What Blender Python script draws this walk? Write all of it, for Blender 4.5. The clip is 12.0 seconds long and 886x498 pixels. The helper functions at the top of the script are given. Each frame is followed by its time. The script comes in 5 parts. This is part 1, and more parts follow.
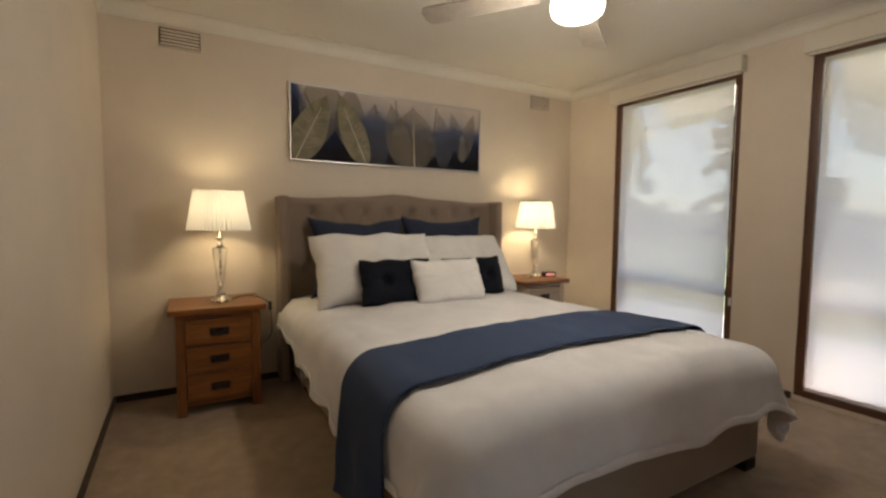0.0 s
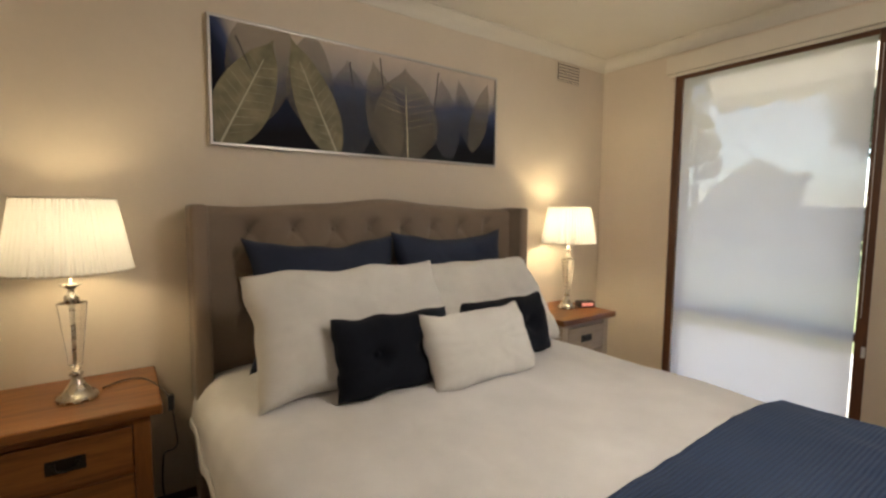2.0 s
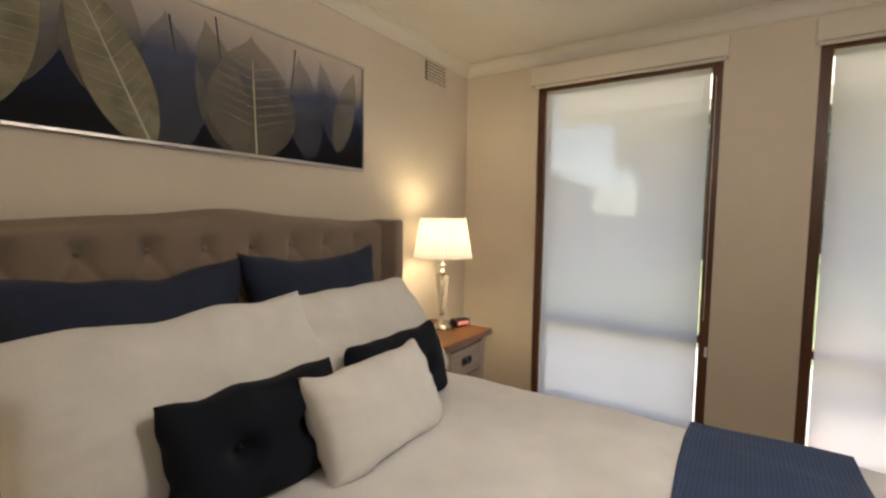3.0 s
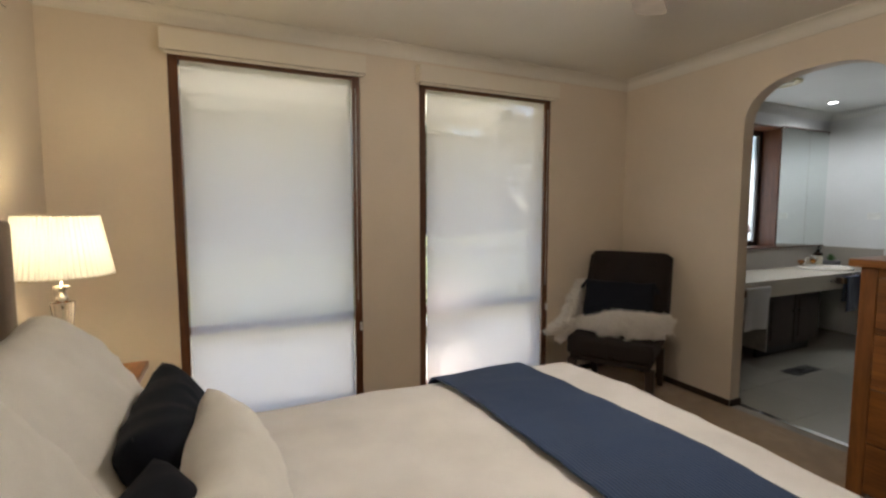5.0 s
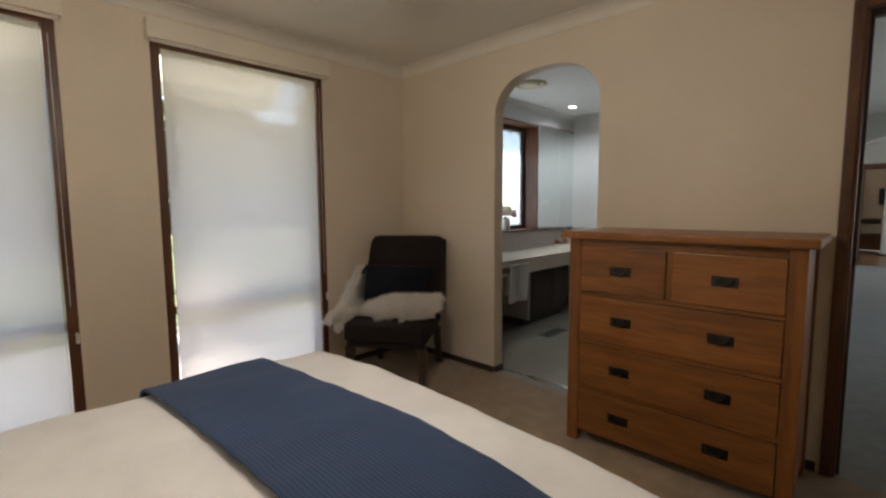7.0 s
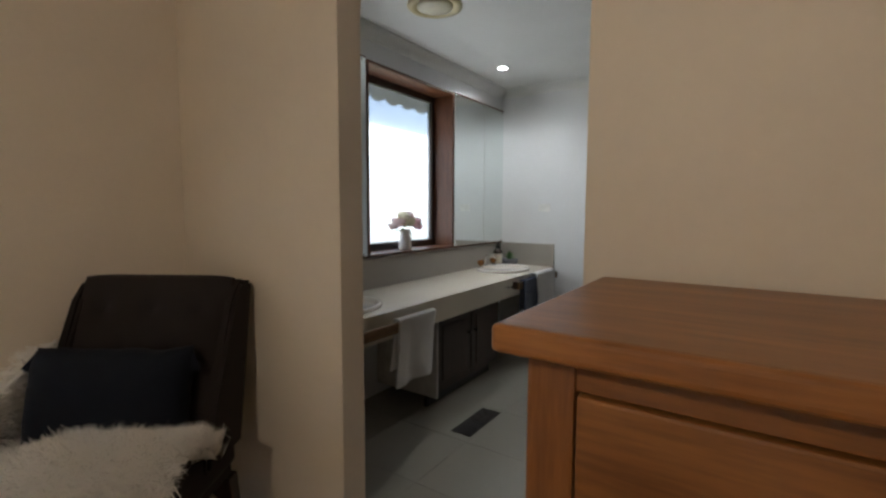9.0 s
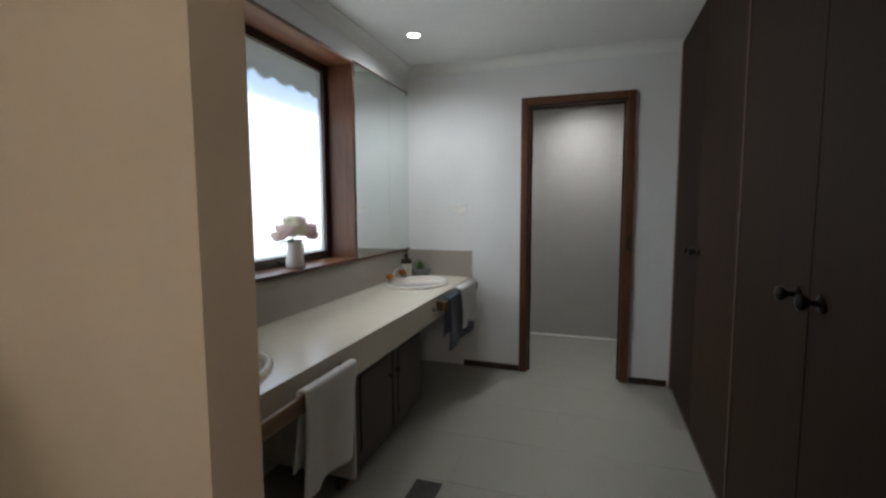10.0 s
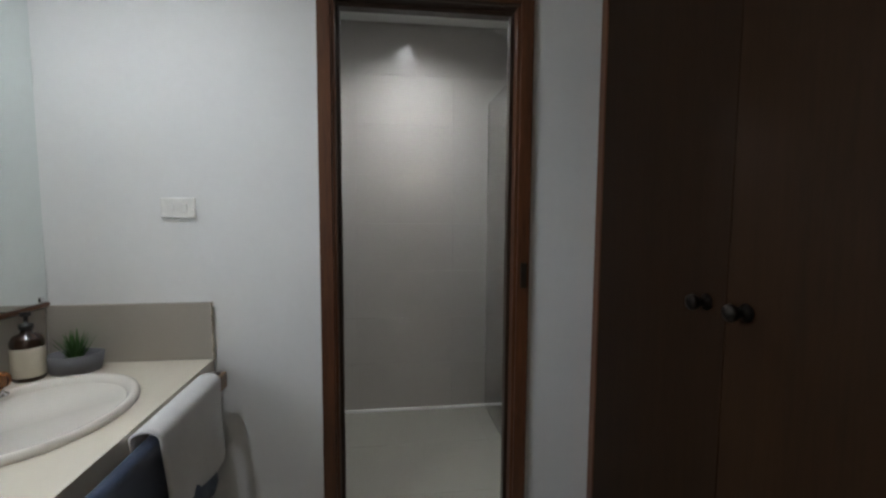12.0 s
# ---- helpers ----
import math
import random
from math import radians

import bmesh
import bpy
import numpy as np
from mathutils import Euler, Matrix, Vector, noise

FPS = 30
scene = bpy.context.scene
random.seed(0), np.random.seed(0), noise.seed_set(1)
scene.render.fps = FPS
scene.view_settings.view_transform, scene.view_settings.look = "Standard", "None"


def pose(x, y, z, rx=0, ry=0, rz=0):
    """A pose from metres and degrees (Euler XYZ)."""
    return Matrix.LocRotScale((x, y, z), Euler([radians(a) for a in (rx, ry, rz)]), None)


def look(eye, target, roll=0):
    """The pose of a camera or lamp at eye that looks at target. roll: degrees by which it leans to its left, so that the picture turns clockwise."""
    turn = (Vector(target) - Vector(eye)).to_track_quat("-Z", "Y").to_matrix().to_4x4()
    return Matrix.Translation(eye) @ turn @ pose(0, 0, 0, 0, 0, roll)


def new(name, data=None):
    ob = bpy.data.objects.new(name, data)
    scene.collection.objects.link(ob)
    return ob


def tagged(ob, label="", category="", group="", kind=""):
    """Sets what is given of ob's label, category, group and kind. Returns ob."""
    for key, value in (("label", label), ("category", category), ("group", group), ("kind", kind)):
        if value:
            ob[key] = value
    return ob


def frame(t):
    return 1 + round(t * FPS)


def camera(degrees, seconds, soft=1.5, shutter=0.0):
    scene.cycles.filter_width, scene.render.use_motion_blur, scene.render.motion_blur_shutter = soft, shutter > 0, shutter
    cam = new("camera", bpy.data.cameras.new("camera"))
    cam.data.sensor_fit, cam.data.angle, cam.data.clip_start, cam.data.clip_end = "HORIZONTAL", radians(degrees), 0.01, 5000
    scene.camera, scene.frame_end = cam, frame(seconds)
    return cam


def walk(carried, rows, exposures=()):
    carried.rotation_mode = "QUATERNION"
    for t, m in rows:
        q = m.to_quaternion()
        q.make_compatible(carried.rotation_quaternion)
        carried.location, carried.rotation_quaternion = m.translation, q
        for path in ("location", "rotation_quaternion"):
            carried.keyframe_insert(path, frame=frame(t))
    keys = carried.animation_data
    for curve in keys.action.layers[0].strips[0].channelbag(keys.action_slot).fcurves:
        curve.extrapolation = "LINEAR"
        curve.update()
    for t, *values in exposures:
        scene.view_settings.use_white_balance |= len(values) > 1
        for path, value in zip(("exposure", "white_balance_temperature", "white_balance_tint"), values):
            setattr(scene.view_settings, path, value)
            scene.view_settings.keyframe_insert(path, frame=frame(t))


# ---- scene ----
cam = camera(88.8, 12.0, 2.5)
PATH = [
    (0, (0.063, 0.133, 1.157), (1.066, 1.858, 1.021), 0.5),
    (0.5, (0.162, 0.417, 1.168), (1.152, 2.148, 1.021), 0.5),
    (1, (0.282, 0.684, 1.19), (1.262, 2.42, 1.038), 0.3),
    (1.5, (0.362, 0.95, 1.239), (1.358, 2.676, 1.078), 0.4),
    (2, (0.428, 1.282, 1.281), (1.576, 2.911, 1.112), 0.4),
    (2.5, (0.493, 1.545, 1.323), (1.88, 2.977, 1.163), 0.3),
    (2.7, (0.522, 1.615, 1.316), (2.018, 2.934, 1.169), 0.5),
    (4.3, (0.611, 2.409, 1.349), (2.597, 2.237, 1.186), 0.5),
    (4.5, (0.599, 2.49, 1.343), (2.559, 2.123, 1.194), -0.1),
    (5, (0.574, 2.617, 1.326), (2.39, 1.794, 1.164), -0.0),
    (5.5, (0.502, 2.668, 1.28), (2.195, 1.618, 1.109), 0.0),
    (6, (0.457, 2.635, 1.243), (2.036, 1.42, 1.073), -0.0),
    (6.5, (0.463, 2.543, 1.246), (1.935, 1.202, 1.065), -0.2),
    (7, (0.49, 2.25, 1.253), (1.863, 0.807, 1.063), -0.4),
    (7.2, (0.528, 2.095, 1.25), (1.87, 0.624, 1.062), -0.4),
    (7.7, (0.485, 1.60, 1.245), (1.793, 0.097, 1.058), -0.5),
    (8.25, (0.72, 0.93, 1.235), (1.93, -0.653, 1.058), -0.3),
    (8.8, (1.258, 0.711, 1.237), (2.424, -0.905, 1.07), -0.0),
    (9, (1.408, 0.598, 1.257), (2.536, -1.045, 1.087), 0.2),
    (9.5, (1.769, 0.301, 1.282), (2.757, -1.429, 1.104), -0.2),
    (10, (2.01, 0.05, 1.283), (2.64, -1.84, 1.105), -0.2),
    (10.5, (2.153, -0.281, 1.25), (2.376, -2.261, 1.075), -0.1),
    (11, (2.178, -0.742, 1.246), (2.149, -2.735, 1.082), 0.1),
    (11.5, (2.255, -1.223, 1.257), (2.086, -3.208, 1.076), 0.1),
    (12, (2.311, -1.732, 1.278), (2.054, -3.709, 1.112), 0.3),
]
walk(cam, [(t, look(eye, target, roll)) for t, eye, target, roll in PATH], exposures=[(0.0, 2.25), (12.0, 2.25)])

# ---- plan, in metres ----
XW, XE, YN, YS, YSB = -0.32, 3.49, 3.495, -0.41, -0.51   # bedroom walls, bathroom side of the arch wall
YB, XWARD, YSH = -3.455, 1.47, -4.58                     # bathroom end wall, wardrobe face, shower back wall
CEIL = 2.41
XOUT = XE + 0.24

# ---- sky, sun ----
world = bpy.data.worlds.new("sky")
scene.world = world
world.use_nodes = True
wn = world.node_tree.nodes
sky = wn.new("ShaderNodeTexSky")
sky.sky_type, sky.sun_disc = "NISHITA", False
sky.sun_elevation, sky.sun_rotation = radians(51), radians(168)
world.node_tree.links.new(sky.outputs[0], wn["Background"].inputs[0])
wn["Background"].inputs[1].default_value = 0.15
sun = new("sun", bpy.data.lights.new("sun", "SUN"))
sun.data.energy, sun.data.angle, sun.data.color = 4.0, radians(0.6), (1.0, 0.94, 0.86)
sun.matrix_world = look((1.5, -7, 9), (0, 0, 0))


def lamp(name, kind, loc, energy, color, size=0.05, target=None, spot=None):
    ob = new(name, bpy.data.lights.new(name, kind))
    ob.data.energy, ob.data.color = energy, color
    if kind == "AREA":
        ob.data.size = size
    else:
        ob.data.shadow_soft_size = size
    if spot:
        ob.data.spot_size, ob.data.spot_blend = radians(spot), 1.0
    ob.matrix_world = look(loc, target) if target else pose(*loc)
    return ob


WARM = (1.0, 0.80, 0.47)
COOL = (0.93, 0.97, 1.0)
lamp("bulb", "POINT", (0.272, 3.235, 1.20), 1.0, WARM, 0.05)
lamp("bulb", "POINT", (2.862, 3.275, 1.20), 1.7, WARM, 0.05)
lamp("globe_bulb", "POINT", (1.58, 1.60, 1.99), 6.6, (1.0, 0.89, 0.75), 0.08)
lamp("downlight_beam", "SPOT", (3.152, -2.79, 2.385), 7.6, COOL, 0.05, (3.152, -2.79, 0), 158)
lamp("shower_beam", "SPOT", (2.15, -4.12, 2.385), 10.0, COOL, 0.04, (2.15, -4.12, 0), 150)


# ---- materials ----
def mat(name, rough=0.6, metal=0.0, color=(0.8, 0.8, 0.8)):
    m = bpy.data.materials.new(name)
    m.use_nodes = True
    b = m.node_tree.nodes["Principled BSDF"]
    b.inputs["Base Color"].default_value = (*color, 1)
    b.inputs["Roughness"].default_value = rough
    b.inputs["Metallic"].default_value = metal
    return m, m.node_tree.nodes, m.node_tree.links, b


def coords(n, l, scale=(1, 1, 1), kind="Object"):
    tc, mp = n.new("ShaderNodeTexCoord"), n.new("ShaderNodeMapping")
    mp.inputs["Scale"].default_value = scale
    l.new(tc.outputs[kind], mp.inputs[0])
    return mp.outputs[0]


def noise_tex(n, l, vec, scale, detail=4, rough=0.55):
    t = n.new("ShaderNodeTexNoise")
    t.inputs["Scale"].default_value, t.inputs["Detail"].default_value, t.inputs["Roughness"].default_value = scale, detail, rough
    l.new(vec, t.inputs["Vector"])
    return t.outputs[0]


def ramp(n, l, fac, stops):
    r = n.new("ShaderNodeValToRGB")
    el = r.color_ramp.elements
    while len(el) < len(stops):
        el.new(0.5)
    for e, (p, c) in zip(el, stops):
        e.position, e.color = p, (*c, 1)
    l.new(fac, r.inputs[0])
    return r.outputs[0]


def bump(n, l, height, b, strength=0.2, distance=0.005):
    k = n.new("ShaderNodeBump")
    k.inputs["Strength"].default_value, k.inputs["Distance"].default_value = strength, distance
    l.new(height, k.inputs["Height"])
    l.new(k.outputs[0], b.inputs["Normal"])


def mixc(n, l, fac, a, b2, mode="MIX"):
    m = n.new("ShaderNodeMix")
    m.data_type, m.blend_type = "RGBA", mode
    for sock, v in ((m.inputs[0], fac), (m.inputs[6], a), (m.inputs[7], b2)):
        if isinstance(v, (int, float)):
            sock.default_value = v
        elif isinstance(v, tuple):
            sock.default_value = (*v, 1)
        else:
            l.new(v, sock)
    return m.outputs[2]


def shade(c, k):
    return tuple(min(1.0, v * k) for v in c)


def paint(name, c, rough=0.55, grain=260, strength=0.08):
    m, n, l, b = mat(name, rough)
    v = coords(n, l)
    big = noise_tex(n, l, v, 1.6, 3)
    col = ramp(n, l, big, [(0.3, shade(c, 0.95)), (0.7, shade(c, 1.03))])
    fine = noise_tex(n, l, v, 45, 3)
    col = mixc(n, l, 0.06, col, ramp(n, l, fine, [(0.35, shade(c, 0.75)), (0.65, c)]))
    l.new(col, b.inputs["Base Color"])
    bump(n, l, noise_tex(n, l, v, grain, 2), b, strength, 0.002)
    return m


def wood(name, dark, light, axis="x", rough=0.42, scale=1.0, gloss=0.0):
    m, n, l, b = mat(name, rough)
    st = {"x": (1.2, 14, 14), "y": (14, 1.2, 14), "z": (14, 14, 1.2)}[axis]
    v = coords(n, l, tuple(q * scale for q in st))
    oi = n.new("ShaderNodeObjectInfo")
    add = n.new("ShaderNodeVectorMath")
    add.operation = "ADD"
    sc = n.new("ShaderNodeVectorMath")
    sc.operation = "SCALE"
    sc.inputs[0].default_value = (7.3, 5.1, 9.7)
    l.new(oi.outputs["Random"], sc.inputs["Scale"])
    l.new(v, add.inputs[0])
    l.new(sc.outputs[0], add.inputs[1])
    g1 = noise_tex(n, l, add.outputs[0], 1.6, 6, 0.62)
    g2 = noise_tex(n, l, add.outputs[0], 9.0, 3, 0.6)
    col = ramp(n, l, g1, [(0.28, dark), (0.5, tuple((a + c) / 2 for a, c in zip(dark, light))), (0.72, light)])
    col = mixc(n, l, 0.25, col, ramp(n, l, g2, [(0.35, shade(dark, 0.7)), (0.6, light)]))
    var = n.new("ShaderNodeMapRange")
    var.inputs[3].default_value, var.inputs[4].default_value = 0.86, 1.12
    l.new(oi.outputs["Random"], var.inputs[0])
    hsv = n.new("ShaderNodeHueSaturation")
    l.new(var.outputs[0], hsv.inputs["Value"])
    l.new(col, hsv.inputs["Color"])
    l.new(hsv.outputs[0], b.inputs["Base Color"])
    bump(n, l, g2, b, 0.12, 0.002)
    return m


def fabric(name, c, weave=700, rough=0.9, sheen=0.3, strength=0.25, fold=0.0):
    m, n, l, b = mat(name, rough)
    v = coords(n, l)
    big = noise_tex(n, l, v, 5, 4)
    fine = noise_tex(n, l, v, weave, 2)
    col = ramp(n, l, big, [(0.3, shade(c, 0.9)), (0.7, shade(c, 1.06))])
    col = mixc(n, l, 0.22, col, ramp(n, l, fine, [(0.35, shade(c, 0.6)), (0.65, shade(c, 1.15))]))
    l.new(col, b.inputs["Base Color"])
    b.inputs["Sheen Weight"].default_value = sheen
    b.inputs["Sheen Roughness"].default_value = 0.4
    h = fine
    if fold:
        w = noise_tex(n, l, v, fold, 3, 0.5)
        mm = n.new("ShaderNodeMath")
        mm.operation = "MULTIPLY_ADD"
        mm.inputs[1].default_value = 6.0
        l.new(w, mm.inputs[0])
        l.new(fine, mm.inputs[2])
        h = mm.outputs[0]
    bump(n, l, h, b, strength, 0.004)
    return m


def metal(name, c, rough=0.25):
    m, n, l, b = mat(name, rough, 1.0, c)
    v = coords(n, l)
    l.new(ramp(n, l, noise_tex(n, l, v, 30, 3), [(0.3, (rough * 0.7,) * 3), (0.7, (rough * 1.3,) * 3)]), b.inputs["Roughness"])
    return m


def glass(name, color=(1, 1, 1), rough=0.0, ior=1.45):
    m, n, l, b = mat(name, rough, 0, color)
    b.inputs["Transmission Weight"].default_value = 1.0
    b.inputs["IOR"].default_value = ior
    return m


def plain(name, c, rough=0.5):
    m, n, l, b = mat(name, rough, 0, c)
    v = coords(n, l)
    l.new(ramp(n, l, noise_tex(n, l, v, 18, 4), [(0.3, shade(c, 0.88)), (0.7, shade(c, 1.08))]), b.inputs["Base Color"])
    bump(n, l, noise_tex(n, l, v, 120, 2), b, 0.06, 0.002)
    return m


def glow(name, c, strength):
    m, n, l, b = mat(name, 0.5, 0, (0.9, 0.9, 0.9))
    b.inputs["Emission Color"].default_value = (*c, 1)
    b.inputs["Emission Strength"].default_value = strength
    return m


def sheer(name, c, see, back=0.5):
    """Woven cloth that light passes: part open holes, part translucent, part matt."""
    m = bpy.data.materials.new(name)
    m.use_nodes = True
    n, l = m.node_tree.nodes, m.node_tree.links
    n.remove(n["Principled BSDF"])
    out = n["Material Output"]
    v = coords(n, l)
    g = ramp(n, l, noise_tex(n, l, v, 900, 2), [(0.3, shade(c, 0.9)), (0.7, shade(c, 1.05))])
    d, t, p = n.new("ShaderNodeBsdfDiffuse"), n.new("ShaderNodeBsdfTranslucent"), n.new("ShaderNodeBsdfTransparent")
    l.new(g, d.inputs[0]), l.new(g, t.inputs[0])
    m1, m2 = n.new("ShaderNodeMixShader"), n.new("ShaderNodeMixShader")
    m1.inputs[0].default_value, m2.inputs[0].default_value = back, see
    l.new(d.outputs[0], m1.inputs[1]), l.new(t.outputs[0], m1.inputs[2])
    l.new(m1.outputs[0], m2.inputs[1]), l.new(p.outputs[0], m2.inputs[2])
    l.new(m2.outputs[0], out.inputs[0])
    return m


def obscure(name, c):
    """Patterned obscure glass: half scattered, half passed with a soft blur."""
    m = bpy.data.materials.new(name)
    m.use_nodes = True
    n, l = m.node_tree.nodes, m.node_tree.links
    n.remove(n["Principled BSDF"])
    t, g, x = n.new("ShaderNodeBsdfTranslucent"), n.new("ShaderNodeBsdfRefraction"), n.new("ShaderNodeMixShader")
    t.inputs[0].default_value = g.inputs[0].default_value = (*c, 1)
    g.inputs["Roughness"].default_value, g.inputs["IOR"].default_value = 0.14, 1.10
    x.inputs[0].default_value = 0.72
    l.new(t.outputs[0], x.inputs[1]), l.new(g.outputs[0], x.inputs[2])
    l.new(x.outputs[0], n["Material Output"].inputs[0])
    return m


def carpet_mat(name, c):
    m, n, l, b = mat(name, 0.95)
    v = coords(n, l)
    a = noise_tex(n, l, v, 3.0, 4)
    f = noise_tex(n, l, v, 160, 3, 0.7)
    col = ramp(n, l, f, [(0.3, shade(c, 0.6)), (0.7, shade(c, 1.25))])
    patch = noise_tex(n, l, v, 11, 5, 0.65)
    col = mixc(n, l, 0.45, col, ramp(n, l, a, [(0.35, shade(c, 0.78)), (0.65, shade(c, 1.12))]))
    col = mixc(n, l, 0.35, col, ramp(n, l, patch, [(0.38, shade(c, 0.55)), (0.62, shade(c, 1.3))]))
    l.new(col, b.inputs["Base Color"])
    b.inputs["Sheen Weight"].default_value = 0.3
    bump(n, l, f, b, 0.7, 0.008)
    return m


# Fill lamps added to brighten the hall; they stand in unseen, invented openings.
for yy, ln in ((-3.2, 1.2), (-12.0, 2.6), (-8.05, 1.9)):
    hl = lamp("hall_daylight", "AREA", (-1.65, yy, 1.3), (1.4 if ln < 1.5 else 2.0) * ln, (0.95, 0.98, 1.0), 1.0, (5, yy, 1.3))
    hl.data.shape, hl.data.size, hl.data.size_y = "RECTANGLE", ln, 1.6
bl = lamp("bath_daylight", "AREA", (XOUT - 0.015, -2.058, 1.45), 2.4, (0.95, 0.98, 1.0), 1.0, (0, -2.058, 1.45))
bl.data.shape, bl.data.size, bl.data.size_y = "RECTANGLE", 0.93, 0.86

M_WALL = paint("cream_wall_paint", (0.70, 0.608, 0.50))
M_BWALL = paint("white_wall_paint", (0.76, 0.77, 0.78))
M_CEIL = paint("ceiling_paint", (0.74, 0.70, 0.62), 0.7)
M_BCEIL = paint("bath_ceiling_paint", (0.80, 0.81, 0.79), 0.7)
M_CARPET = carpet_mat("beige_carpet", (0.33, 0.228, 0.135))
M_HCARPET = carpet_mat("grey_carpet", (0.24, 0.23, 0.20))
M_JAMB = wood("brown_timber", (0.055, 0.018, 0.008), (0.16, 0.06, 0.025), "z", 0.4)
M_JAMBX = wood("brown_timber_level", (0.055, 0.018, 0.008), (0.16, 0.06, 0.025), "y", 0.4)
M_DARK = wood("dark_stained_timber", (0.018, 0.010, 0.007), (0.05, 0.027, 0.017), "z", 0.42)
M_WARD = wood("wardrobe_veneer", (0.0160, 0.0062, 0.0016), (0.028, 0.0115, 0.0036), "z", 0.6, 0.7)
M_WARD.node_tree.nodes["Principled BSDF"].inputs["Specular IOR Level"].default_value = 0.18
M_OAK = wood("oak", (0.110, 0.034, 0.008), (0.325, 0.128, 0.031), "x", 0.36, 0.75)
M_OAKZ = wood("oak_upright", (0.110, 0.034, 0.008), (0.300, 0.116, 0.028), "z", 0.4, 0.75)
M_LIMED = wood("limed_oak", (0.36, 0.27, 0.19), (0.50, 0.40, 0.30), "x", 0.5)
M_KNOB = metal("dark_bronze", (0.035, 0.03, 0.028), 0.4)
M_IRON = metal("dark_iron", (0.065, 0.058, 0.052), 0.42)
M_CHROME = metal("chrome", (0.8, 0.8, 0.8), 0.12)
M_STEEL = metal("brushed_nickel", (0.62, 0.58, 0.50), 0.28)
M_SILVER = metal("silver_frame", (0.60, 0.58, 0.56), 0.42)
M_BLINDCASE = paint("pelmet_paint", (0.72, 0.66, 0.56), 0.5)
M_BLIND = sheer("screen_blind", (0.80, 0.755, 0.735), 0.27, 0.92)
M_SHADE = sheer("pleated_shade", (0.82, 0.81, 0.80), 0.0, 0.19)
M_PANE = glass("window_glass")
M_CRYSTAL = glass("crystal", (1, 1, 1), 0.0, 1.5)
M_FROST = obscure("obscure_glass", (0.50, 0.515, 0.535))
M_MIRROR = mat("mirror", 0.015, 1.0, (0.84, 0.89, 0.88))[0]
M_LINEN = fabric("white_linen", (0.81, 0.795, 0.81), 800, 0.9, 0.15, 0.35, 9)
M_PILLOW = fabric("white_pillow_cotton", (0.82, 0.80, 0.775), 800, 0.9, 0.15, 0.3, 12)
M_NAVY = fabric("navy_cotton", (0.020, 0.029, 0.062), 600, 0.92, 0.04, 0.25, 14)
M_VELVET = fabric("black_velvet", (0.009, 0.011, 0.018), 500, 0.95, 0.01, 0.2, 10)
M_UPH = fabric("taupe_upholstery", (0.27, 0.205, 0.155), 500, 0.95, 0.2, 0.3)
M_BASE = fabric("beige_base_fabric", (0.36, 0.28, 0.205), 500, 0.95, 0.2, 0.3)
M_CHAIR = fabric("charcoal_upholstery", (0.020, 0.015, 0.014), 500, 0.9, 0.05, 0.3)
for q in (M_VELVET, M_CHAIR):
    q.node_tree.nodes["Principled BSDF"].inputs["Specular IOR Level"].default_value = 0.2
M_SWITCH = plain("white_plastic", (0.8, 0.8, 0.78), 0.35)
M_COUNTER = paint("cream_laminate", (0.70, 0.645, 0.545), 0.20, 400, 0.03)
M_SPLASH = paint("beige_splash_tile", (0.36, 0.33, 0.29), 0.35, 300, 0.04)
M_PORC = paint("porcelain", (0.78, 0.74, 0.68), 0.1, 100, 0.01)
M_TOWELW = fabric("white_towel", (0.72, 0.72, 0.72), 350, 0.95, 0.3, 0.6)
M_TOWELB = fabric("navy_towel", (0.03, 0.05, 0.10), 350, 0.95, 0.3, 0.6)
M_BLACKP = plain("black_plastic", (0.015, 0.014, 0.014), 0.35)


M_GROUT = plain("grout", (0.31, 0.295, 0.265), 0.7)


# ---- mesh helpers ----
def thing(name, loc=(0, 0, 0), rz=0.0, label="", category="", group="", kind=""):
    e = new(name)
    e.matrix_world = pose(*loc, 0, 0, rz)
    e.empty_display_size = 0.1
    return tagged(e, label, category, group, kind)


def part(name, bm, material, parent=None, label="", smooth=False, at=None):
    bmesh.ops.recalc_face_normals(bm, faces=bm.faces[:])
    me = bpy.data.meshes.new(name)
    bm.to_mesh(me)
    bm.free()
    me.materials.append(material)
    if smooth:
        me.polygons.foreach_set("use_smooth", [True] * len(me.polygons))
    ob = new(name, me)
    if parent:
        ob.parent = parent
    if at is not None:
        ob.matrix_basis = at
    if label:
        ob["label"] = label
    return ob


def setting(name, bm, material, label="", category="", smooth=False):
    return tagged(part(name, bm, material, smooth=smooth), label, category, kind="structure")


def add_box(bm, x0, y0, z0, x1, y1, z1, bev=0.0, seg=2):
    vs = [bm.verts.new((x, y, z)) for x in (x0, x1) for y in (y0, y1) for z in (z0, z1)]
    fs = [bm.faces.new([vs[i] for i in q]) for q in ((0, 1, 3, 2), (4, 6, 7, 5), (0, 4, 5, 1), (2, 3, 7, 6), (0, 2, 6, 4), (1, 5, 7, 3))]
    if bev:
        es = list({e for f in fs for e in f.edges})
        bmesh.ops.bevel(bm, geom=es, offset=bev, segments=seg, affect="EDGES", profile=0.6)
    return bm


def box(*a, **k):
    return add_box(bmesh.new(), *a, **k)


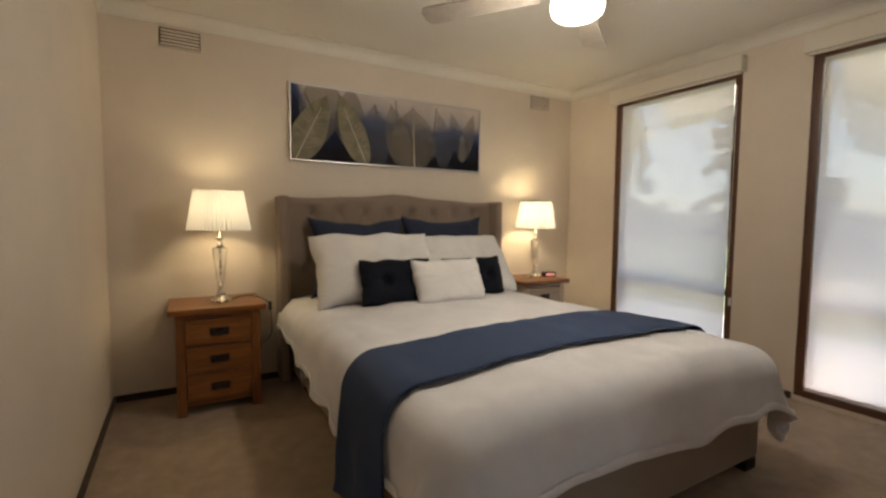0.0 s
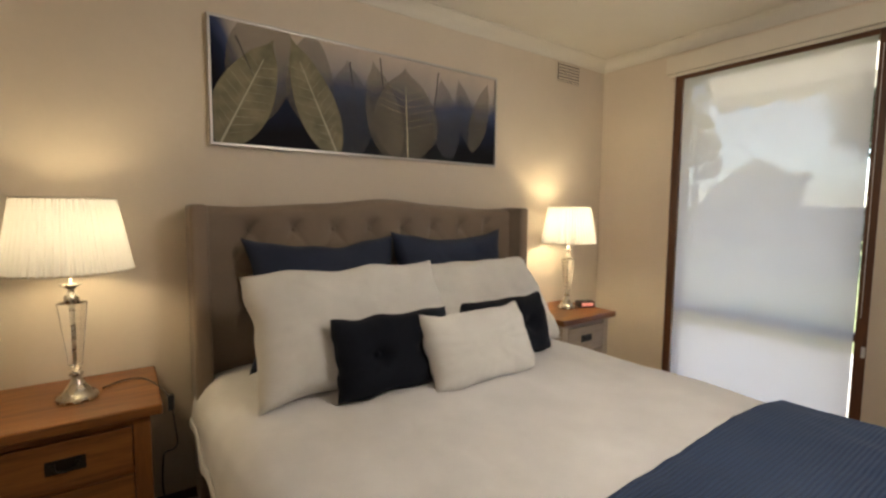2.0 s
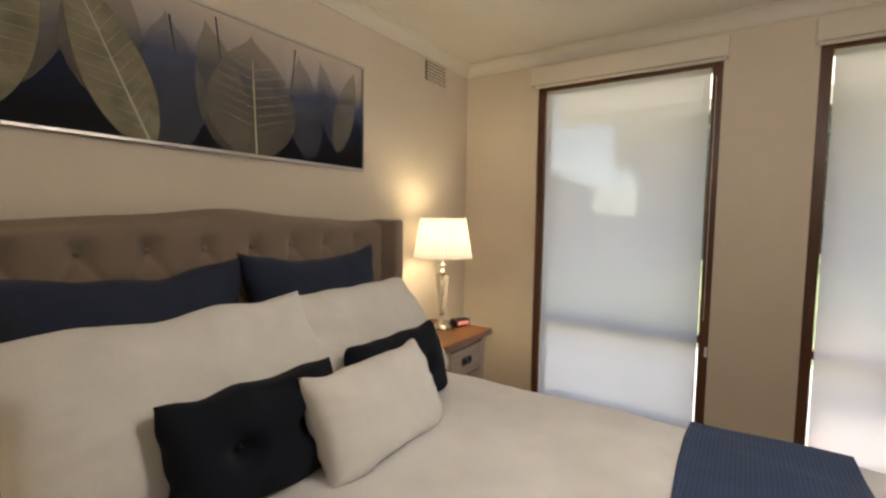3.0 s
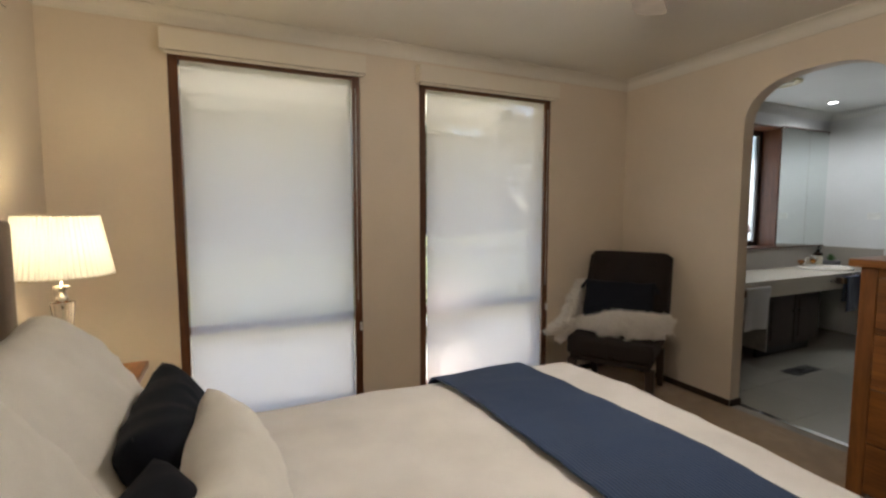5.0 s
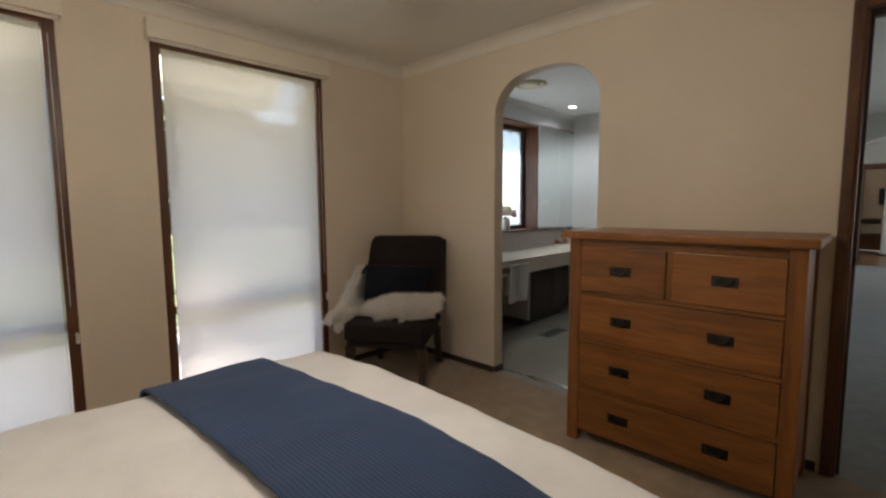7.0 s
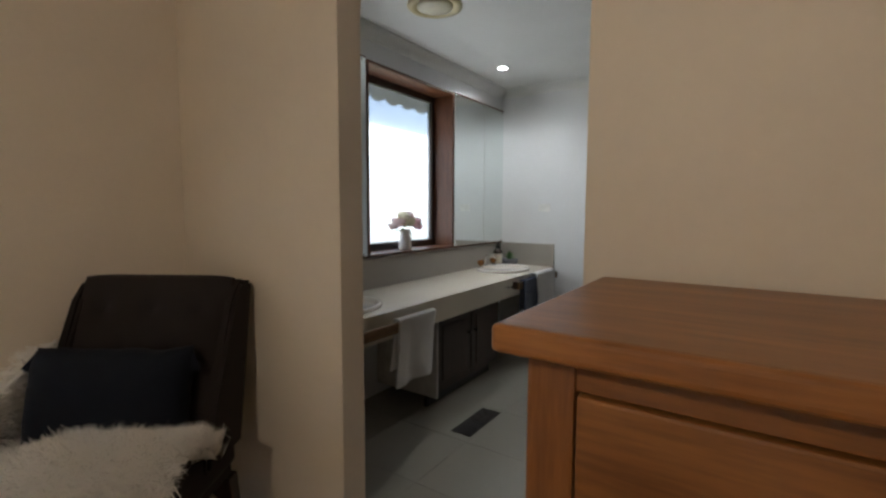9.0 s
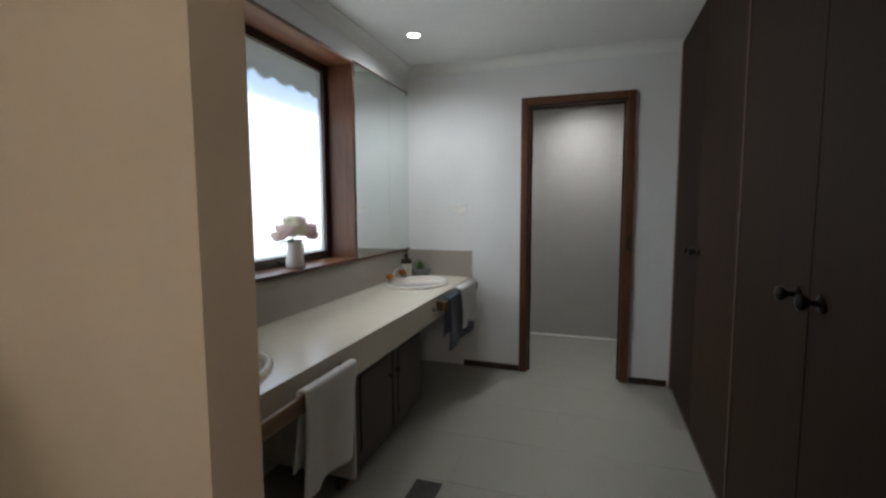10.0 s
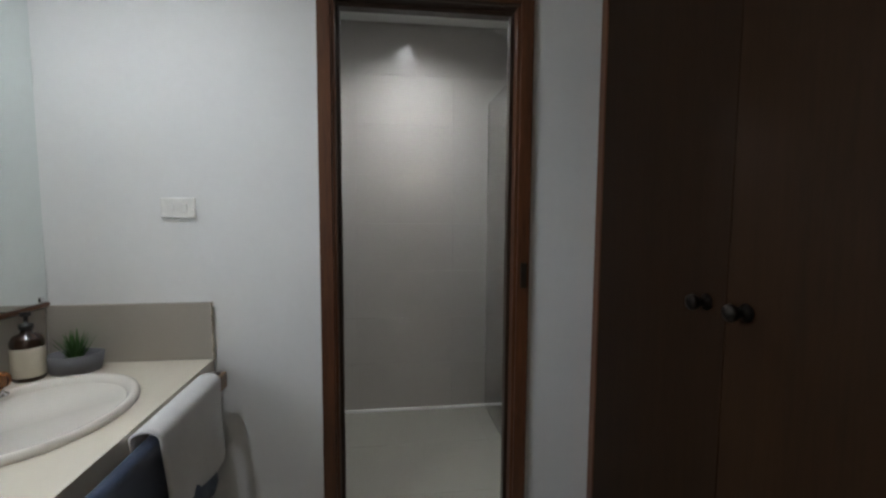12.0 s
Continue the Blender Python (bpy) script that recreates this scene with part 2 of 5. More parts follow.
def lathe(profile, seg=32, cx=0.0, cy=0.0, sx=1.0, sy=1.0, ripple=0, depth=0.0):
    bm = bmesh.new()
    rings = []
    for r, z in profile:
        ring = []
        for i in range(seg):
            a = 2 * math.pi * i / seg
            q = r * (1 + depth * math.cos(ripple * a)) if ripple else r
            ring.append(bm.verts.new((cx + sx * q * math.cos(a), cy + sy * q * math.sin(a), z)))
        rings.append(ring)
    for a, b in zip(rings, rings[1:]):
        for i in range(seg):
            bm.faces.new((a[i], a[(i + 1) % seg], b[(i + 1) % seg], b[i]))
    for ring, r in ((rings[0], profile[0][0]), (rings[-1], profile[-1][0])):
        if r > 1e-4 and not ripple:
            bm.faces.new(ring)
    return bm


def tube(points, r, seg=8, closed=False):
    bm = bmesh.new()
    pts = [Vector(p) for p in points]
    rings = []
    for i, p in enumerate(pts):
        d = (pts[min(i + 1, len(pts) - 1)] - pts[max(i - 1, 0)]).normalized()
        u = d.orthogonal().normalized() if i == 0 else (u - d * u.dot(d)).normalized()
        w = d.cross(u)
        rings.append([bm.verts.new(p + r * (math.cos(2 * math.pi * k / seg) * u + math.sin(2 * math.pi * k / seg) * w)) for k in range(seg)])
    for a, b in zip(rings, rings[1:]):
        for k in range(seg):
            bm.faces.new((a[k], a[(k + 1) % seg], b[(k + 1) % seg], b[k]))
    bm.faces.new(rings[0]), bm.faces.new(rings[-1])
    return bm


def prism(outline, a, b, axis="y"):
    """A flat outline (pairs) swept from a to b along an axis."""
    bm = bmesh.new()
    put = {"x": lambda p, q, d: (d, p, q), "y": lambda p, q, d: (p, d, q), "z": lambda p, q, d: (p, q, d)}[axis]
    lo = [bm.verts.new(put(p, q, a)) for p, q in outline]
    hi = [bm.verts.new(put(p, q, b)) for p, q in outline]
    bm.faces.new(lo), bm.faces.new(hi)
    k = len(outline)
    for i in range(k):
        bm.faces.new((lo[i], lo[(i + 1) % k], hi[(i + 1) % k], hi[i]))
    return bm


def sheet(f, nu, nv, thick=0.0):
    """A grid surface from f(u, v), u and v from 0 to 1, closed with a thickness when given."""
    bm = bmesh.new()
    g = [[bm.verts.new(f(i / nu, j / nv)) for j in range(nv + 1)] for i in range(nu + 1)]
    for i in range(nu):
        for j in range(nv):
            bm.faces.new((g[i][j], g[i + 1][j], g[i + 1][j + 1], g[i][j + 1]))
    if thick:
        bmesh.ops.recalc_face_normals(bm, faces=bm.faces[:])
        bmesh.ops.solidify(bm, geom=bm.faces[:], thickness=thick)
    return bm


def wall(name, axis, d0, d1, u0, u1, z0, z1, holes, material, label, category="wall"):
    """A wall slab between d0 and d1 across the axis, with rectangular holes (ua, ub, za, zb) through it."""
    bm = bmesh.new()
    us = sorted({u0, u1, *[h[0] for h in holes], *[h[1] for h in holes]})
    zs = sorted({z0, z1, *[h[2] for h in holes], *[h[3] for h in holes]})
    cell = {}
    for i in range(len(us) - 1):
        for j in range(len(zs) - 1):
            cu, cz = (us[i] + us[i + 1]) / 2, (zs[j] + zs[j + 1]) / 2
            cell[i, j] = not any(h[0] < cu < h[1] and h[2] < cz < h[3] for h in holes)
    P = (lambda d, u, z: (d, u, z)) if axis == "x" else (lambda d, u, z: (u, d, z))
    face = lambda *c: bm.faces.new([bm.verts.new(P(*q)) for q in c])
    for (i, j), full in cell.items():
        if not full:
            continue
        a, b, c, e = us[i], us[i + 1], zs[j], zs[j + 1]
        for d in (d0, d1):
            face((d, a, c), (d, b, c), (d, b, e), (d, a, e))
        if not cell.get((i - 1, j)):
            face((d0, a, c), (d1, a, c), (d1, a, e), (d0, a, e))
        if not cell.get((i + 1, j)):
            face((d0, b, c), (d1, b, c), (d1, b, e), (d0, b, e))
        if not cell.get((i, j - 1)):
            face((d0, a, c), (d1, a, c), (d1, b, c), (d0, b, c))
        if not cell.get((i, j + 1)):
            face((d0, a, e), (d1, a, e), (d1, b, e), (d0, b, e))
    bmesh.ops.remove_doubles(bm, verts=bm.verts[:], dist=1e-5)
    return setting(name, bm, material, label, category)


# ---- structure ----
W1, W2, WTOP, WBOT = (1.880, 2.938), (0.378, 1.472), 2.21, 0.03       # window openings, y and z
BW = (-2.565, -1.55, 0.945, 2.21)                                     # bathroom window
AX0, AX1, ASPR, ATOP = 1.718, 2.500, 1.86, 2.155                      # arch
DX0, DX1, DTOP = -0.255, 0.570, 2.07                                  # entry door opening
SX0, SX1, STOP = 1.79, 2.505, 2.062                                   # shower door opening

setting("floor_bedroom", box(XW - 0.1, YS, -0.12, XOUT, YN + 0.1, 0.0), M_CARPET, "beige cut pile carpet across the bedroom floor", "floor")
wall("wall_north", "y", YN, YN + 0.12, XW - 0.12, XOUT, 0, CEIL, [], M_WALL, "cream painted bedroom wall behind the bed")
wall("wall_west", "x", XW - 0.12, XW, YS, YN, 0, CEIL, [], M_WALL, "cream painted plain bedroom side wall")
wall("wall_east", "x", XE, XOUT, -0.46, YN, -0.1, CEIL, [(*W1, WBOT, WTOP), (*W2, WBOT, WTOP)], M_WALL, "cream painted wall with two full height windows")
wall("wall_bath_east", "x", XE, XOUT, -4.7, -0.4601, -0.1, CEIL, [BW], M_BWALL, "white painted bathroom wall with a wide window")


def arch_wall():
    bm = bmesh.new()
    cx, hw, rise = (AX0 + AX1) / 2, (AX1 - AX0) / 2, ATOP - ASPR
    pts = []
    for i in range(33):
        a = math.pi * i / 32
        c, s_ = math.cos(a), math.sin(a)
        pts.append((cx + hw * math.copysign(abs(c) ** 0.82, c), ASPR + rise * s_ ** 0.82))
    pts = [(AX1, 0.0)] + pts + [(AX0, 0.0)]
    for d in (YS, YSB):
        lo = [bm.verts.new((p[0], d, p[1])) for p in pts]
        hi = [bm.verts.new((p[0], d, CEIL)) for p in pts[1:-1]]
        for i in range(len(hi) - 1):
            bm.faces.new((lo[i + 1], lo[i + 2], hi[i + 1], hi[i]))
        e0, e1 = bm.verts.new((XE, d, 0)), bm.verts.new((XE, d, CEIL))
        bm.faces.new((e0, e1, hi[0], lo[1], lo[0]))
        f0, f1, f2 = bm.verts.new((DX1, d, 0)), bm.verts.new((DX1, d, DTOP)), bm.verts.new((DX1, d, CEIL))
        bm.faces.new((lo[-1], lo[-2], hi[-1], f2, f1, f0))
        g1, g2 = bm.verts.new((DX0, d, DTOP)), bm.verts.new((DX0, d, CEIL))
        bm.faces.new((f1, f2, g2, g1))
        h1, h2, h0, g0 = bm.verts.new((XW, d, DTOP)), bm.verts.new((XW, d, CEIL)), bm.verts.new((XW, d, 0)), bm.verts.new((DX0, d, 0))
        bm.faces.new((g1, g2, h2, h1)), bm.faces.new((g0, g1, h1, h0))
    bm.verts.ensure_lookup_table()
    half = len(bm.verts) // 2
    V = bm.verts
    k = len(pts)
    for i in range(k - 1):
        bm.faces.new((V[i], V[i + 1], V[half + i + 1], V[half + i]))
    for (xa, za), (xb, zb) in (((DX1, 0), (DX1, DTOP)), ((DX1, DTOP), (DX0, DTOP)), ((DX0, DTOP), (DX0, 0))):
        bm.faces.new([bm.verts.new(q) for q in ((xa, YS, za), (xb, YS, zb), (xb, YSB, zb), (xa, YSB, za))])
    bmesh.ops.remove_doubles(bm, verts=bm.verts[:], dist=1e-5)
    return bm


setting("wall_south", arch_wall(), M_WALL, "cream painted wall with a rounded archway and a doorway", "wall")
setting("ceiling_bedroom", box(XW - 0.12, YS, CEIL, XOUT, YN + 0.12, CEIL + 0.1), M_CEIL, "off-white painted plaster bedroom ceiling", "ceiling")


def cornice(name, pts, inward, material, label):
    """Coved plaster strip along a line of wall; inward points away from the wall."""
    r = 0.075
    (xa, ya), (xb, yb) = pts
    ix, iy = inward
    prof = [(0.001, -r), (0.006, -r)] + [(r - (r - 0.008) * math.cos(a), -r + (r - 0.008) * math.sin(a)) for a in [math.pi / 2 * q / 6 for q in range(7)]] + [(r, -0.001), (0.001, -0.001)]
    bm = bmesh.new()
    ends = []
    for x, y in ((xa, ya), (xb, yb)):
        ends.append([bm.verts.new((x + ix * p, y + iy * p, CEIL + q)) for p, q in prof])
    k = len(prof)
    for i in range(k):
        bm.faces.new((ends[0][i], ends[0][(i + 1) % k], ends[1][(i + 1) % k], ends[1][i]))
    bm.faces.new(ends[0]), bm.faces.new(ends[1])
    return setting(name, bm, material, label, "cornice")


cornice("trim_cornice_north", ((XW, YN), (XE, YN)), (0, -1), M_CEIL, "painted plaster cove cornice along the wall top")
cornice("trim_cornice_east", ((XE, YS), (XE, YN)), (-1, 0), M_CEIL, "painted plaster cove cornice along the wall top")
cornice("trim_cornice_south", ((XW, YS), (XE, YS)), (0, 1), M_CEIL, "painted plaster cove cornice along the wall top")
cornice("trim_cornice_west", ((XW, YS), (XW, YN)), (1, 0), M_CEIL, "painted plaster cove cornice along the wall top")


def baseboard(name, x0, y0, x1, y1):
    setting(name, box(x0, y0, 0.001, x1, y1, 0.045, bev=0.004), M_DARK, "low dark stained timber skirting board", "skirting")


SK = 0.014
baseboard("baseboard_north", XW + SK, YN - SK, XE - SK, YN)
baseboard("baseboard_west", XW, YS + SK, XW + SK, YN)
baseboard("baseboard_east_a", XE - SK, W1[1] + 0.01, XE, YN - SK)
baseboard("baseboard_east_b", XE - SK, W2[1] + 0.01, XE, W1[0] - 0.01)
baseboard("baseboard_east_c", XE - SK, YS + SK, XE, W2[0] - 0.01)
baseboard("baseboard_south_a", AX1, YS, XE, YS + SK)
baseboard("baseboard_south_b", 0.62, YS, AX0, YS + SK)
baseboard("baseboard_arch", AX1 - SK, YSB, AX1, YS)


def bedroom_window(name, y0, y1):
    w = thing(name, (0, 0, 0), 0, "full height window in a brown stained timber frame", "window", kind="structure")
    f, x0, x1 = 0.05, XE + 0.006, XE + 0.14
    part("jamb", box(x0, y0, WBOT, x1, y0 + f, WTOP, bev=0.004), M_JAMB, w)
    part("jamb", box(x0, y1 - f, WBOT, x1, y1, WTOP, bev=0.004), M_JAMB, w)
    part("head", box(x0, y0 + f, WTOP - f, x1, y1 - f, WTOP, bev=0.004), M_JAMBX, w)
    part("sill", box(x0 - 0.01, y0 + f, WBOT, x1, y1 - f, WBOT + 0.045, bev=0.004), M_JAMBX, w)
    part("transom", box(XE + 0.075, y0 + f, 0.600, x1 - 0.002, y1 - f, 0.645, bev=0.004), M_JAMBX, w, "timber rail above the opening lower sash")
    part("sash_latch", tube([(XE + 0.070, (y0 + y1) / 2 + 0.05, 0.64), (XE + 0.060, (y0 + y1) / 2 + 0.01, 0.665), (XE + 0.058, (y0 + y1) / 2 - 0.03, 0.715)], 0.007, 8), M_IRON, w, "small bent metal latch")
    p = part("pane", box(XE + 0.10, y0 + f, WBOT + 0.045, XE + 0.106, y1 - f, WTOP - f), M_PANE, w, "clear window glass")
    p.visible_shadow = False
    b = thing("roller_blind", (XE, (y0 + y1) / 2, 0), 0, "lowered off-white screen roller blind under a painted pelmet", "blind", "bedroom blinds")
    h = (y1 - y0) / 2
    pel = bmesh.new()
    add_box(pel, -0.075, -h - 0.025, WTOP - 0.022, -0.062, h + 0.025, WTOP + 0.085, bev=0.003)
    add_box(pel, -0.0619, -h - 0.025, WTOP - 0.022, -0.001, -h - 0.012, WTOP + 0.085)
    add_box(pel, -0.0619, h + 0.012, WTOP - 0.022, -0.001, h + 0.025, WTOP + 0.085)
    add_box(pel, -0.0619, -h - 0.0119, WTOP + 0.072, -0.001, h + 0.0119, WTOP + 0.085)
    part("pelmet", pel, M_BLINDCASE, b, "cream painted box pelmet")
    part("roller", tube([(-0.033, -h + 0.004, WTOP + 0.012), (-0.033, h - 0.004, WTOP + 0.012)], 0.024, 16), M_BLINDCASE, b, smooth=True)
    part("blind_fabric", box(0.012, -h + f + 0.008, 0.095, 0.0128, h - f - 0.008, WTOP - 0.052), M_BLIND, b, "fine translucent woven screen cloth")
    part("lower_lip", box(-0.058, -h - 0.011, WTOP - 0.038, -0.036, h + 0.011, WTOP - 0.0225, bev=0.002), M_BLINDCASE, b, "pale strip under the pelmet")
    part("chain_cleat", box(-0.012, -h + 0.004, 0.545, 0.0055, -h + 0.018, 0.600, bev=0.003), M_SWITCH, b, "small clear chain tensioner")
    part("bottom_bar", box(0.004, -h + f + 0.008, 0.078, 0.020, h - f - 0.008, 0.096, bev=0.003), M_BLINDCASE, b)
    n = 90
    part("chain", tube([(-0.006, -h + f - 0.02, 0.75 + (WTOP - 0.85) * i / n) for i in range(n + 1)], 0.0016, 5), M_SWITCH, b, "thin white bead chain")
    return w


bedroom_window("window_1", *W1)
bedroom_window("window_2", *W2)

# bathroom shell
setting("floor_bathroom", box(1.2, -4.7, -0.12, XOUT, YS - 0.001, -0.003), M_GROUT, "pale grey stone-look tiled bathroom floor", "floor")
wall("wall_bath_end", "y", YB - 0.11, YB, 0.75, XE, 0, CEIL, [(SX0, SX1, 0, STOP)], M_BWALL, "white painted bathroom end wall with a doorway")
setting("ceiling_bathroom", box(0.75, -4.75, CEIL, XOUT, YS - 0.001, CEIL + 0.1), M_BCEIL, "pale painted plaster bathroom ceiling", "ceiling")
cornice("trim_cornice_bath_end", ((XWARD, YB), (XE, YB)), (0, 1), M_BCEIL, "painted plaster cove cornice along the wall top")
cornice("trim_cornice_bath_east", ((XE, YB), (XE, YSB)), (-1, 0), M_BCEIL, "painted plaster cove cornice along the wall top")
baseboard("baseboard_bath_a", SX1 + 0.045, YB, 2.999, YB + SK)
baseboard("baseboard_bath_b", XWARD + 0.02, YB, SX0 - 0.045, YB + SK)
setting("threshold", box(AX0, YSB - 0.01, -0.002, AX1 - SK, YSB + 0.03, 0.006, bev=0.002), M_CHROME, "thin polished metal carpet strip in the archway", "threshold strip")


# ---- door linings ----
def door_frame(name, x0, x1, top, ya, yb, label, w=0.042, lip=0.012):
    """Timber lining of a doorway in a wall between ya (front) and yb; stands a little proud of both faces."""
    d = thing(name, (0, 0, 0), 0, label, "door frame", kind="structure")
    a, b = yb - lip, ya + lip
    part("jamb", box(x0 - 0.001, a, 0.001, x0 + 0.02, b, top - 0.02, bev=0.003), M_JAMB, d)
    part("jamb", box(x1 - 0.02, a, 0.001, x1 + 0.001, b, top - 0.02, bev=0.003), M_JAMB, d)
    part("head", box(x0 - 0.001, a, top - 0.0199, x1 + 0.001, b, top + 0.001, bev=0.003), M_DARK, d)
    part("stop", box(x0 + 0.0201, (a + b) / 2 - 0.02, top - 0.036, x1 - 0.0201, (a + b) / 2 + 0.02, top - 0.0201), M_DARK, d)
    for y0, y1 in ((b - 0.004, b + 0.010), (a - 0.010, a + 0.004)):
        part("architrave", box(x0 - w, y0, 0.001, x0 + 0.008, y1, top + w, bev=0.004), M_JAMB, d)
        part("architrave", box(x1 - 0.008, y0, 0.001, x1 + w, y1, top + w, bev=0.004), M_JAMB, d)
        part("architrave", box(x0 + 0.0081, y0, top - 0.008, x1 - 0.0081, y1, top + w, bev=0.004), M_JAMBX, d)
    part("stop", box(x0 + 0.0201, (a + b) / 2 - 0.02, 0.001, x0 + 0.034, (a + b) / 2 + 0.02, top - 0.0362), M_DARK, d)
    part("stop", box(x1 - 0.034, (a + b) / 2 - 0.02, 0.001, x1 - 0.0201, (a + b) / 2 + 0.02, top - 0.0362), M_DARK, d)
    return d


door_frame("door_1", DX0, DX1, DTOP, YS, YSB, "dark stained timber frame of the open bedroom doorway", 0.034)
ds = door_frame("door_2", SX0, SX1, STOP, YB, YB - 0.11, "dark stained timber frame of the open shower doorway")
part("strike_plate", box(SX0 - 0.030, YB + 0.0222, 0.98, SX0 - 0.004, YB + 0.030, 1.08, bev=0.003), M_IRON, ds, "dark metal latch plate")

# ---- shower room ----
M_TILE = paint("grey_wall_tile", (0.44, 0.42, 0.39), 0.17, 400, 0.01)
M_STILE = paint("stone_look_tile", (0.335, 0.32, 0.28), 0.26, 300, 0.02)
SHX0, SHX1 = 1.28, 3.05
wall("wall_shower_back", "y", YSH - 0.1, YSH, SHX0 - 0.1, XE, -0.05, CEIL, [], M_TILE, "grey tiled shower wall")
wall("wall_shower_west", "x", SHX0 - 0.1, SHX0, YSH, YB - 0.11, -0.05, CEIL, [], M_TILE, "grey tiled shower side wall")
wall("wall_shower_east", "x", SHX1, SHX1 + 0.1, YSH, YB - 0.11, -0.05, CEIL, [], M_TILE, "grey tiled shower side wall")
setting("trim_shower_edge", box(SHX0, YSH + 0.0061, -0.0025, SHX1, YSH + 0.02, 0.012, bev=0.003), M_SWITCH, "pale sealant bead at the shower wall foot", "sealant bead")

# ---- entry hall and the room beyond ----
M_HALL = paint("hall_wall_paint", (0.50, 0.49, 0.45))
M_TIMBERF = wood("timber_floor", (0.30, 0.15, 0.06), (0.46, 0.26, 0.11), "y", 0.3)
setting("floor_hall", box(-1.6, -10.1, -0.12, 0.86, YS - 0.001, -0.002), M_HCARPET, "grey-green carpet in the entry hall", "floor")
setting("floor_far_room", box(-1.7, -14.1, -0.12, 3.0, -10.1001, -0.002), M_TIMBERF, "honey coloured timber boards in the far room", "floor")
wall("wall_hall_east", "x", 0.78, 0.86, -10.1, YSB - 0.0001, 0, CEIL, [], M_HALL, "pale painted hall side wall")
# Unseen wall; its three openings are added to hold the hall fill lamps.
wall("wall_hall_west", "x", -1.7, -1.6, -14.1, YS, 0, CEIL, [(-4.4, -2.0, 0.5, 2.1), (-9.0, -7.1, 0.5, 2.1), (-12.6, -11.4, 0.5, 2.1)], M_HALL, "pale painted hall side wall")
wall("wall_hall_north", "y", YSB, YS, -1.7, XW - 0.12, 0, CEIL, [], M_HALL, "pale painted hall end wall")
setting("ceiling_hall", box(-1.7, -14.1, CEIL, 0.7499, YS - 0.001, CEIL + 0.1), M_BCEIL, "pale painted hall ceiling", "ceiling")
setting("ceiling_far_room", box(0.75, -14.1, CEIL, 3.0, -4.7501, CEIL + 0.1), M_BCEIL, "pale painted far room ceiling", "ceiling")
wall("wall_far_frame", "y", -10.2, -10.1, -1.6, 3.0, 0, CEIL, [(-1.2, 0.70, 0, 1.95)], M_HALL, "pale wall with a wide framed opening")
wall("wall_far_side", "x", 3.0, 3.1, -14.1, -10.1, 0, CEIL, [], M_HALL, "pale painted far side wall")
wall("wall_far_end", "y", -14.2, -14.1, -1.7, 3.0, 0, CEIL, [], paint("tan_far_paint", (0.50, 0.36, 0.24)), "tan painted wall at the end of the house")
door_frame("door_3", -1.2, 0.70, 1.95, -10.1, -10.2, "dark timber frame of a wide far opening", 0.07)


def hall_arch():
    bm = bmesh.new()
    x0, x1 = -1.0, 0.70
    pts = [(x0 + (x1 - x0) * (0.5 - 0.5 * math.cos(math.pi * i / 20)), 1.90 + 0.27 * math.sin(math.pi * i / 20) ** 0.7) for i in range(21)]
    for (xa, za), (xb, zb) in zip(pts, pts[1:]):
        c = [[bm.verts.new((x, y, z)) for x, z in ((xa, za), (xb, zb), (xb, CEIL), (xa, CEIL))] for y in (-6.1, -6.0)]
        bm.faces.new(c[0]), bm.faces.new(c[1])
        bm.faces.new((c[0][0], c[0][1], c[1][1], c[1][0]))
    bmesh.ops.remove_doubles(bm, verts=bm.verts[:], dist=1e-5)
    add_box(bm, -1.6, -6.1, 0, x0, -6.0, CEIL)
    add_box(bm, x1, -6.1, 0, 0.7799, -6.0, CEIL)
    return bm


setting("wall_hall_arch", hall_arch(), M_HALL, "pale painted wall with a wide rounded archway", "wall")
fr = thing("refrigerator", (0.0, -12.9, 0), 0, "tall white refrigerator on the timber floor", "refrigerator")
part("body", box(-0.33, -0.32, 0.02, 0.33, 0.27, 1.62, bev=0.02), M_SWITCH, fr)
part("door", box(-0.33, 0.275, 0.62, 0.33, 0.33, 1.61, bev=0.015), M_SWITCH, fr)
part("door", box(-0.33, 0.275, 0.04, 0.33, 0.33, 0.61, bev=0.015), M_SWITCH, fr)
sb = thing("sideboard", (0.75, -13.8, 0), 0, "long low brown sideboard against the tan wall", "sideboard")
part("body", box(-0.42, -0.25, 0.06, 1.0, 0.2, 0.42, bev=0.01), M_OAK, sb)
part("top", box(-0.45, -0.27, 0.4201, 1.03, 0.23, 0.46, bev=0.008), M_OAK, sb)
ws = thing("wall_shelf", (0.75, -14.1, 0.72), 0, "dark timber shelf fixed to the tan wall", "shelf")
part("board", box(-0.4, 0.002, 0, 0.9, 0.2, 0.12, bev=0.008), M_DARK, ws)
wp = thing("wall_panel", (0.33, -14.1, 1.2), 0, "small dark framed panel on the tan wall", "picture")
part("panel", box(-0.09, 0.002, 0, 0.09, 0.03, 0.42, bev=0.006), M_BLACKP, wp)

# ---- bed ----
BX = 1.552


